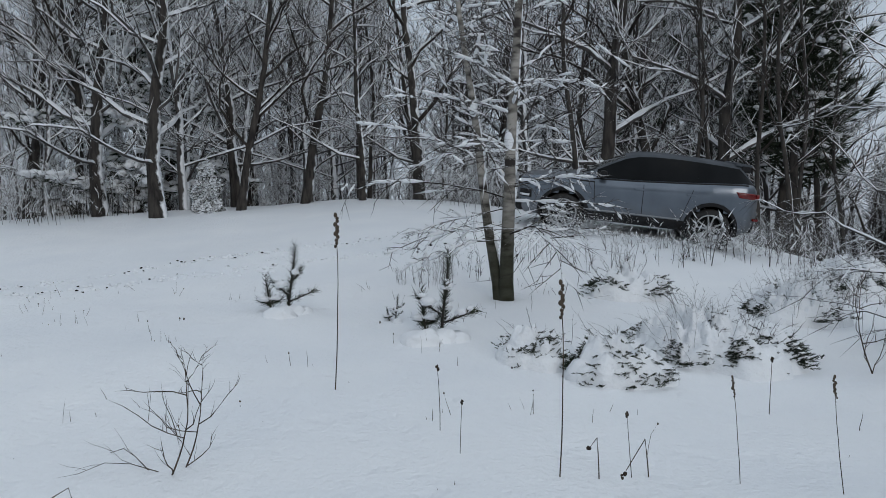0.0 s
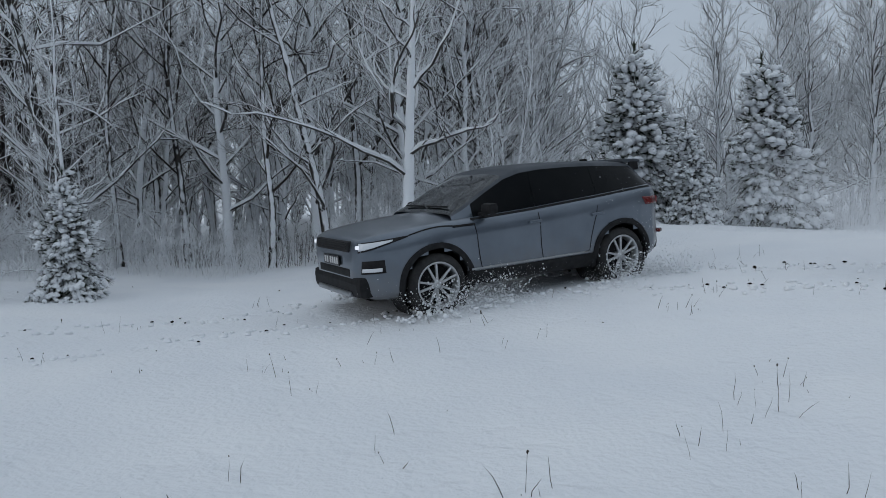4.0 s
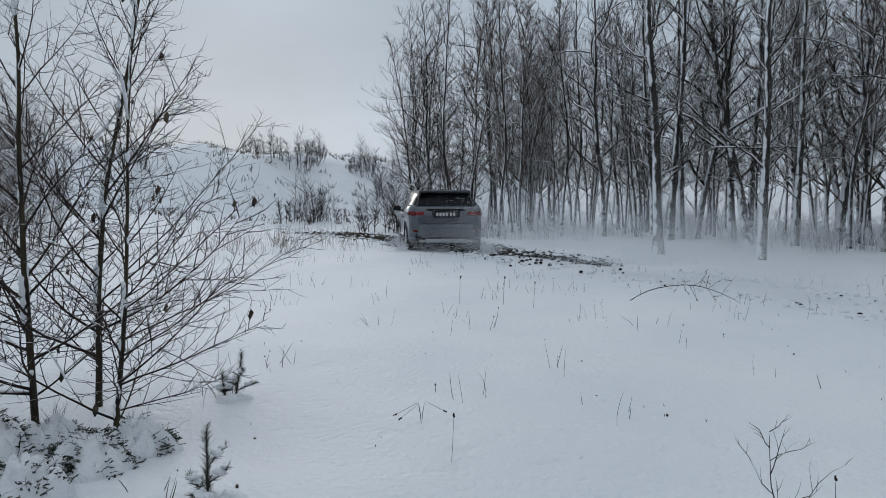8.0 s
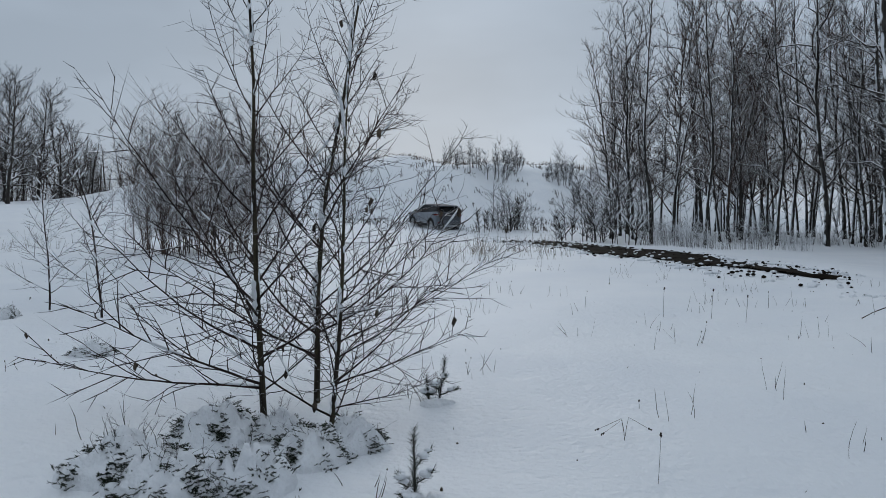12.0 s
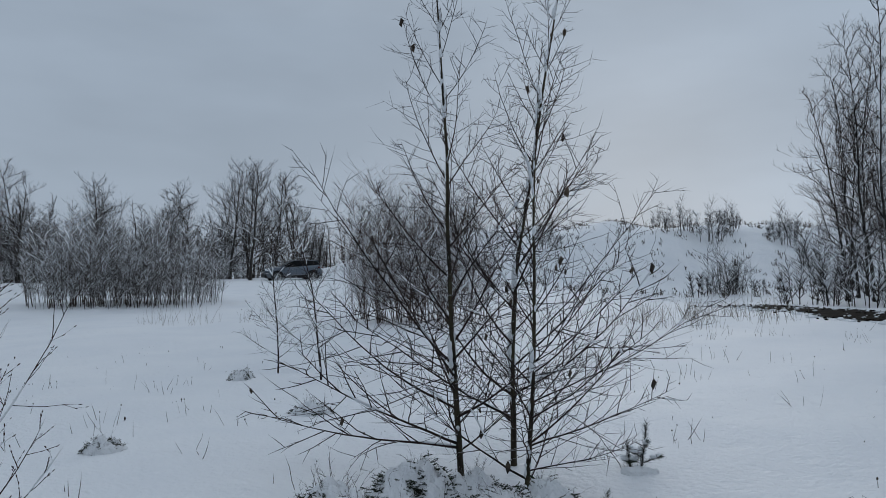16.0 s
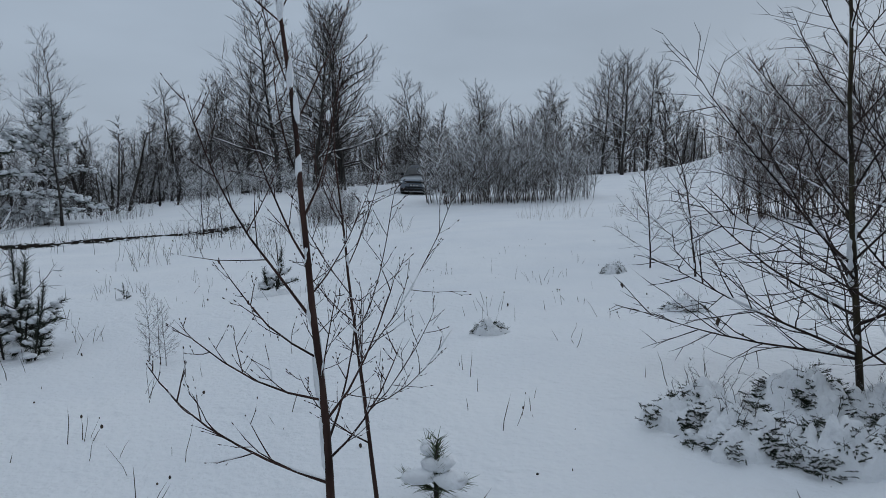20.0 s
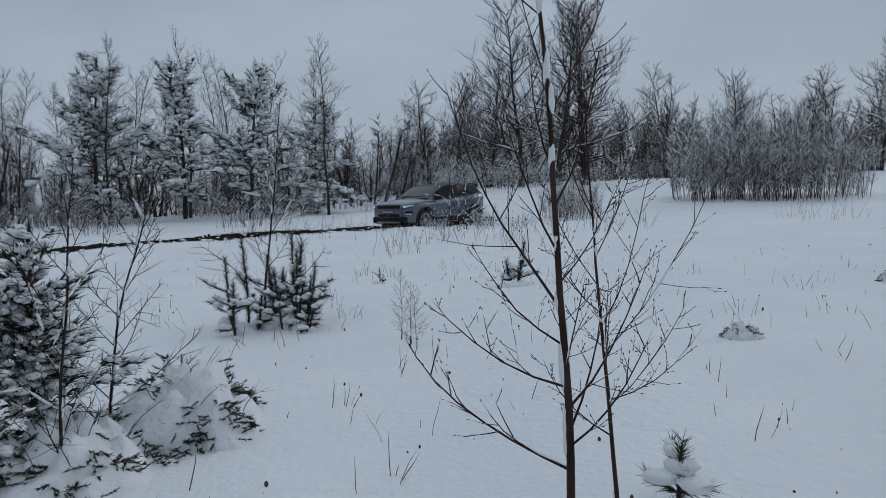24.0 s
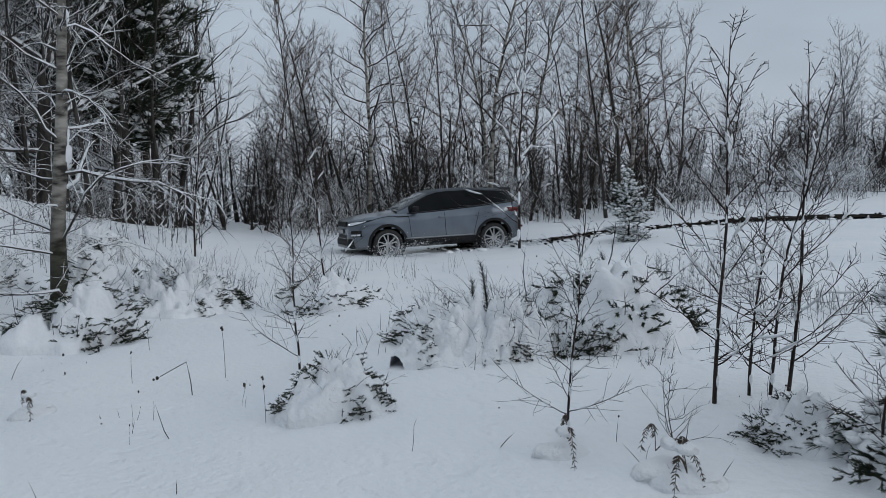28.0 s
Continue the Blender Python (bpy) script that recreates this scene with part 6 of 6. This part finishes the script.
    slab("front_plate", c, PLATE, (2.215, 0, .705), (.015, .52, .115), .006, "black number plate with pale bars")
    for k in range(6):
        slab("plate_bar", c, PLATE_BAR, (2.224, -.19 + .075 * k + (.03 if k > 1 else 0), .705), (.004, .05, .075), .001)
    slab("rear_bumper", c, PLASTIC, (-2.03, 0, .49), (.27, 1.50, .30), .10, "black rear bumper")
    slab("rear_diffuser", c, STEEL, (-2.14, 0, .37), (.20, 1.0, .09), .02)
    slab("bumper_lip", c, PAINT, (-2.15, 0, .70), (.10, 1.34, .11), .03, "painted bumper lip under the tailgate")
    slab("tailgate_seam", c, PLASTIC, (-2.186, 0, .775), (.02, 1.20, .014), .004)
    slab("tailgate_strip", c, PLASTIC, (-2.155, 0, 1.115), (.05, .92, .03), .01, "dark strip across the tailgate")
    slab("plate_recess", c, PLASTIC, (-2.182, 0, 1.0), (.02, .66, .16), .008)
    slab("rear_plate", c, PLATE, (-2.196, 0, 1.0), (.015, .52, .115), .006, "black number plate with pale bars")
    for k in range(6):
        slab("plate_bar", c, PLATE_BAR, (-2.205, -.19 + .075 * k + (.03 if k > 1 else 0), 1.0), (.004, .05, .075), .001)
    slab("spoiler", c, ROOF_PAINT, (-1.86, 0, 1.557), (.28, 1.24, .05), .02, "roof spoiler over the rear window", Matrix.Rotation(radians(-4), 3, "Y"))
    for sgn in (1, -1):
        slab("spoiler_cheek", c, PLASTIC, (-1.90, sgn * .605, 1.49), (.15, .03, .12), .012)
        slab("rear_fog_lamp", c, RED_LAMP, (-2.12, sgn * .70, .60), (.10, .20, .05), .015, "red lamp in the rear bumper", Matrix.Rotation(radians(sgn * 30), 3, "Z"))
    slab("underbody", c, PLASTIC, (0, 0, .33), (3.9, 1.3, .16), .05)
    slab("aerial_fin", c, PLASTIC, (-1.55, 0, 1.60), (.12, .03, .045), .012)
    for sgn in (1, -1):
        slab("wiper", c, PLASTIC, (.93, sgn * .30, 1.205), (.02, .55, .02), .005)
    for x in AXLES:
        for sgn in (1, -1):
            make_wheel(c, x, sgn)
    # loose snow thrown up by the wheels
    spray = Tubes()
    for x in AXLES:
        for sgn in (1, -1):
            for _ in range(700):
                back = rng.random() ** 1.6 * 1.3
                p = Vector((x + .2 - back + rng.gauss(0, .16), sgn * (.93 + abs(rng.gauss(0, .14))), abs(rng.gauss(0, .15)) + .06))
                spray.blob(p, rng.uniform(.004, .014), rng, 0.9, 3)
            for _ in range(150):
                p = Vector((x + rng.uniform(-.95, .6), sgn * (1.0 + rng.gauss(0, .16)), rng.uniform(.04, .11)))
                spray.blob(p, rng.uniform(.008, .032), rng, rng.uniform(.5, 1.0), 5)
    tagged(put("snow_spray", spray, SNOW, c, "clods of snow thrown up by the wheels"), kind="stuff")
    haze = []
    for x in AXLES:
        for sgn in (1, -1):
            haze.append(cloud_points(31 + int(x) + sgn, 30000, (x - .45, sgn * 1.0, .16), (.55, .16, .12)))
    haze.append(cloud_points(37, 60000, (-2.9, 0, .20), (.7, .60, .22)))
    tagged(put("snow_powder", specks("snow_powder", np.concatenate(haze), 0.0042, SNOW, 38), SNOW, c, "fine snow hanging about the wheels"), kind="stuff")
    return c


car = make_car()


# ---- muddy ruts along the car's round ----
def rut(name, line, t0, t1, wide, label, seed, step=0.25, shift=0.0):
    rng = random.Random(seed)
    pts, t = [], t0
    while t <= t1:
        pts.append(glide(line, t))
        t += 0.02
    even, run, last = [], 0.0, None
    for p, d in pts:
        if last is None or (p - last).length >= step:
            even.append((p, d.normalized()))
            last = p
    verts, faces, m = [], [], 7
    n = len(even)
    for k, (p, d) in enumerate(even):
        s = Vector((-d.y, d.x))
        end = min(1, k / 6, ((n - 1 - k) / (n * 0.4)) ** 1.5 + 0.12)
        for j in range(m):
            u = j / (m - 1) * 2 - 1
            q = noise.noise(Vector((k * 0.23, u * 2, seed))) * 0.45 + noise.noise(Vector((k * 0.9, u * 3, seed + 9))) * 0.25
            w = wide * 0.5 * max(0.05, end) * (u + q * 0.5 * abs(u)) + shift
            x, y = p.x + s.x * w, p.y + s.y * w
            verts.append((x, y, float(ground_z(x, y)) + 0.03 - 0.03 * abs(u) ** 3 + 0.05 * rng.random() + 0.03 * q))
    for k in range(n - 1):
        for j in range(m - 1):
            a = k * m + j
            faces.append((a, a + m, a + m + 1, a + 1))
    ob = mesh_part(name, verts, faces, MUD, None, merge=False)
    tagged(ob, label, "rut", "muddy ruts", "structure")
    clods, snow = Tubes(), Tubes()
    for p, d in even:
        s = Vector((-d.y, d.x))
        for _ in range(7):
            w = shift + max(-0.55, min(0.55, rng.gauss(0, 0.28))) * wide
            x, y = p.x + s.x * w + rng.gauss(0, 0.1), p.y + s.y * w + rng.gauss(0, 0.1)
            clods.blob(Vector((x, y, float(ground_z(x, y)) + 0.04)), rng.uniform(0.015, 0.055), rng, 0.6, 5)
            if rng.random() < 0.35:
                w = shift + rng.gauss(0, 0.33) * wide
                x, y = p.x + s.x * w, p.y + s.y * w
                snow.blob(Vector((x, y, float(ground_z(x, y)) + 0.06)), rng.uniform(0.02, 0.07), rng, 0.5, 6)
        for _ in range(4):
            w = shift + rng.choice((-1, 1)) * wide * rng.uniform(0.35, 0.75)
            x, y = p.x + s.x * w + rng.gauss(0, 0.1), p.y + s.y * w + rng.gauss(0, 0.1)
            clods.blob(Vector((x, y, float(ground_z(x, y)) + 0.03)), rng.uniform(0.012, 0.042), rng, 0.6, 5)
        for _ in range(3):
            w = shift + rng.choice((-1, 1)) * wide * rng.uniform(0.5, 0.7)
            x, y = p.x + s.x * w, p.y + s.y * w
            lump(snow, Vector((x, y, float(ground_z(x, y)) + 0.0)), rng.uniform(0.03, 0.11), rng, 0.6, 7, 4)
    tagged(put("mud_clods", clods, MUD, None, "clods of wet earth beside the rut"), "clods of wet earth beside the rut", "mud clods", kind="stuff")
    tagged(put("snow_clods", snow, SNOW, None, "churned snow beside the rut"), "churned snow beside the rut", "snow clods", kind="stuff")


rut("muddy_rut", [(float(k), x, y) for k, (x, y) in enumerate(MUD_LINE)], 0.0, 6.0, 2.3, "wide rut of dark wet mud in the snow", 1)
rut("long_rut", ROUND, 23.6, 28.0, 1.25, "dark wet rut running along the slope", 2, shift=0.4)


def churned(name, t0, t1, seed, label):
    """Snow thrown up along both wheel tracks, with specks of earth."""
    rng = random.Random(seed)
    snow, earth, t = Tubes(), Tubes(), t0
    while t < t1:
        p, d = glide(ROUND, t)
        d.normalize()
        s = Vector((-d.y, d.x))
        for side in (-0.75, 0.75):
            for _ in range(4):
                w = side + rng.gauss(0, 0.16)
                x, y = p.x + s.x * w + rng.gauss(0, 0.08), p.y + s.y * w + rng.gauss(0, 0.08)
                q = Vector((x, y, float(ground_z(x, y)) + 0.004))
                if rng.random() < 0.5:
                    lump(snow, q, rng.uniform(0.012, 0.05), rng, 0.6, 6, 3)
                if rng.random() < 0.10:
                    earth.blob(q + Vector((0, 0, 0.012)), rng.uniform(0.006, 0.03), rng, 0.5, 5)
        t += 0.018
    tagged(new(name, snow.mesh(name, SNOW)), label, "snow clods", kind="stuff")
    tagged(new("earth_specks", earth.mesh("earth_specks", MUD)), "specks of dark earth along the wheel tracks", "mud clods", kind="stuff")


churned("churned_snow", 0.0, 6.8, 5, "churned snow along the wheel tracks")
churned("churned_snow", 9.0, 12.5, 6, "churned snow along the wheel tracks")


# ---- dry grass and stems that pierce the snow, too many to count ----
def stubble(name, seed, c, a0, a1, r0, r1, clumps, tall, mat, label, per=5, stout=1.0):
    rng = random.Random(seed)
    t = Tubes()
    for _ in range(clumps):
        a, r = radians(rng.uniform(a0, a1)), math.sqrt(rng.uniform(r0 * r0, r1 * r1))
        cx, cy = c[0] - math.sin(a) * r, c[1] + math.cos(a) * r
        for _k in range(rng.randint(1, per)):
            x, y = cx + rng.gauss(0, 0.12), cy + rng.gauss(0, 0.12)
            h = tall * rng.uniform(0.3, 1.1)
            p = Vector((x, y, float(ground_z(x, y)) - 0.03))
            pts = limb(rng, p, Vector((rng.gauss(0, 0.25), rng.gauss(0, 0.25), 1)), h, 3, 0.12, -0.02)
            w = rng.uniform(0.0012, 0.003) * stout
            t.add(pts, [w, w, w * 0.8, w * 0.5], 3)
            if rng.random() < 0.25:
                t.blob(pts[-1], w * 2.5, rng, 1.6, 4)
    ob = new(name, t.mesh(name, mat))
    tagged(ob, label, "dry grass", kind="stuff")


stubble("field_stubble", 301, PA, 60, 240, 3, 12, 150, 0.22, DRY, "sparse dry stems poking through the snow")
stubble("field_stubble", 302, (0, 0), 240, 300, 3, 17, 140, 0.26, DRY, "sparse dry stems poking through the snow")
stubble("field_stubble", 303, (0, 0), 300, 445, 3, 13, 240, 0.25, DRY, "sparse dry stems poking through the snow")
stubble("reed_clump", 304, (18.6, 6.6), 0, 360, 0, 2.4, 75, 0.75, STRAW, "tall dry grass beside the muddy rut", 8, 1.5)
stubble("reed_clump", 305, (13, 19), 0, 360, 0, 2.2, 22, 0.7, STRAW, "tuft of dry grass on the slope", 7)
stubble("reed_clump", 306, (2.0, 21), 0, 360, 0, 6, 130, 0.7, DRY, "dry reeds along the track", 6, 1.6)
stubble("reed_clump", 307, (-12.5, 5), 0, 360, 0, 3.5, 70, 0.5, DRY, "dry weeds among the snowy bushes", 6)
stubble("bank_tufts", 308, (57, 20), 0, 360, 0, 17, 700, 0.42, DRY, "dark tufts breaking the snow of the bank", 12, 6.0)
stubble("snow_sprigs", 309, PA, 60, 240, 3, 14, 130, 0.06, DRY, "tips of dead plants just showing in the snow", 3, 1.5)
stubble("snow_sprigs", 310, (0, 0), 240, 445, 2.5, 16, 420, 0.06, DRY, "tips of dead plants just showing in the snow", 4, 1.5)


# ---- what the wheels fling up: powder that rises behind the car and sinks back, and a sheaf of mud ----
def puff(name, seed, n, size, grain, mat, label, category):
    p = cloud_points(seed, n, (0, 0, 0), size)
    return tagged(new(name, specks(name, p, grain, mat, seed + 1)), label, category, "thrown " + category, "stuff")


# seconds at which each puff leaves the ground, how high it goes, how long it hangs
PUFFS = [(2.0, .2, .8), (2.6, .3, .9), (2.85, 1.0, 1.4), (3.1, 1.15, 1.5), (3.4, .9, 1.4), (3.7, .5, 1.2), (4.1, .4, 1.1), (4.6, .45, 1.2), (5.0, .55, 1.3), (5.35, .6, 1.4), (5.65, .65, 1.4), (5.95, .65, 1.4), (6.2, .55, 1.2), (6.5, .45, 1.1), (6.85, .35, 1.0), (7.2, .3, .9), (7.6, .3, .9), (8.0, .25, .8)]
MUD_PUFFS = [(8.2, .25, .8), (8.4, .4, .9), (8.6, .45, .9), (8.8, .4, .8), (9.05, .25, .7)]
POWDER = [puff("powder_cloud", 400, 300000, (1.05, .8, .60), 0.0056, SNOW, "fine snow thrown up behind the car", "powder snow")]
POWDER.append(puff("powder_cloud", 403, 300000, (.95, .9, .52), 0.0056, SNOW, "fine snow thrown up behind the car", "powder snow"))
while len(POWDER) < len(PUFFS):
    POWDER.append(copy_thing(POWDER[len(POWDER) % 2], Matrix.Identity(4)))
MUD_SPRAY = [puff("mud_spray", 500, 150000, (.60, .45, .24), 0.012, MUD, "dark wet mud flung up by the wheels", "mud spray")]
while len(MUD_SPRAY) < len(MUD_PUFFS):
    MUD_SPRAY.append(copy_thing(MUD_SPRAY[0], Matrix.Identity(4)))


# how far the car slides off its heading: seconds, degrees
SLIP = [(0, -22), (0.6, -12), (1.2, 0), (1.5, 2), (2.0, 6), (3.0, 20), (4.0, 20), (4.5, 13), (5.5, 8), (6.5, 15), (7.0, 1), (7.4, -19), (8.0, -19), (9.0, -8), (10.0, -3), (11.0, 0), (15.0, 0), (16.0, -30), (17.0, 0), (28, 0)]


def motions():
    """The car's round through the snow, and its turning wheels."""
    rows, spin, turn, last = [], [], 0.0, None
    for k in range(0, 28 * FPS + 1, 3):
        t = k / FPS
        p, d = glide(ROUND, t)
        d.normalize()
        d.rotate(Matrix.Rotation(radians(float(np.interp(t, [s[0] for s in SLIP], [s[1] for s in SLIP]))), 2))
        z = float(ground_z(p.x, p.y))
        f = float(ground_z(p.x + d.x * 1.3, p.y + d.y * 1.3)) - float(ground_z(p.x - d.x * 1.3, p.y - d.y * 1.3))
        s = float(ground_z(p.x - d.y * 0.8, p.y + d.x * 0.8)) - float(ground_z(p.x + d.y * 0.8, p.y - d.x * 0.8))
        m = Matrix.Translation((p.x, p.y, z - 0.08)) @ Matrix.Rotation(math.atan2(d.y, d.x), 4, "Z") @ Matrix.Rotation(-math.atan2(f, 2.6), 4, "Y") @ Matrix.Rotation(math.atan2(s, 1.6), 4, "X")
        rows.append((t, m))
        if last is not None:
            turn += min(1.45, (p - last).length / 0.36)
        last = p.copy()
        spin.append((t, turn))
    walk(car, rows)
    for things, table, back, depth in ((POWDER, PUFFS, 3.3, 2.6), (MUD_SPRAY, MUD_PUFFS, 2.3, 1.8)):
        for ob, (t0, high, hang) in zip(things, table):
            p, d = glide(ROUND, t0)
            d.normalize()
            q = p - d * back
            z = float(ground_z(q.x, q.y))
            a = math.atan2(d.y, d.x)
            drift = d * 0.5
            keys = [(0.0, 0, -depth), (t0 - 0.12, 0, -depth), (t0 + 0.12, 0.3, high * 0.55), (t0 + 0.35, 0.7, high), (t0 + 0.35 + hang * 0.5, 1.0, high * 0.75), (t0 + 0.35 + hang, 1.2, -0.25), (t0 + 0.9 + hang, 1.2, -depth), (28.0, 1.2, -depth)]
            walk(ob, [(t, pose(q.x + drift.x * k, q.y + drift.y * k, z + h, 0, 0, math.degrees(a))) for t, k, h in keys])
    for wheel, base in WHEELS:
        walk(wheel, [(t, base @ Matrix.Rotation(a, 4, "Y")) for t, a in spin])


motions()
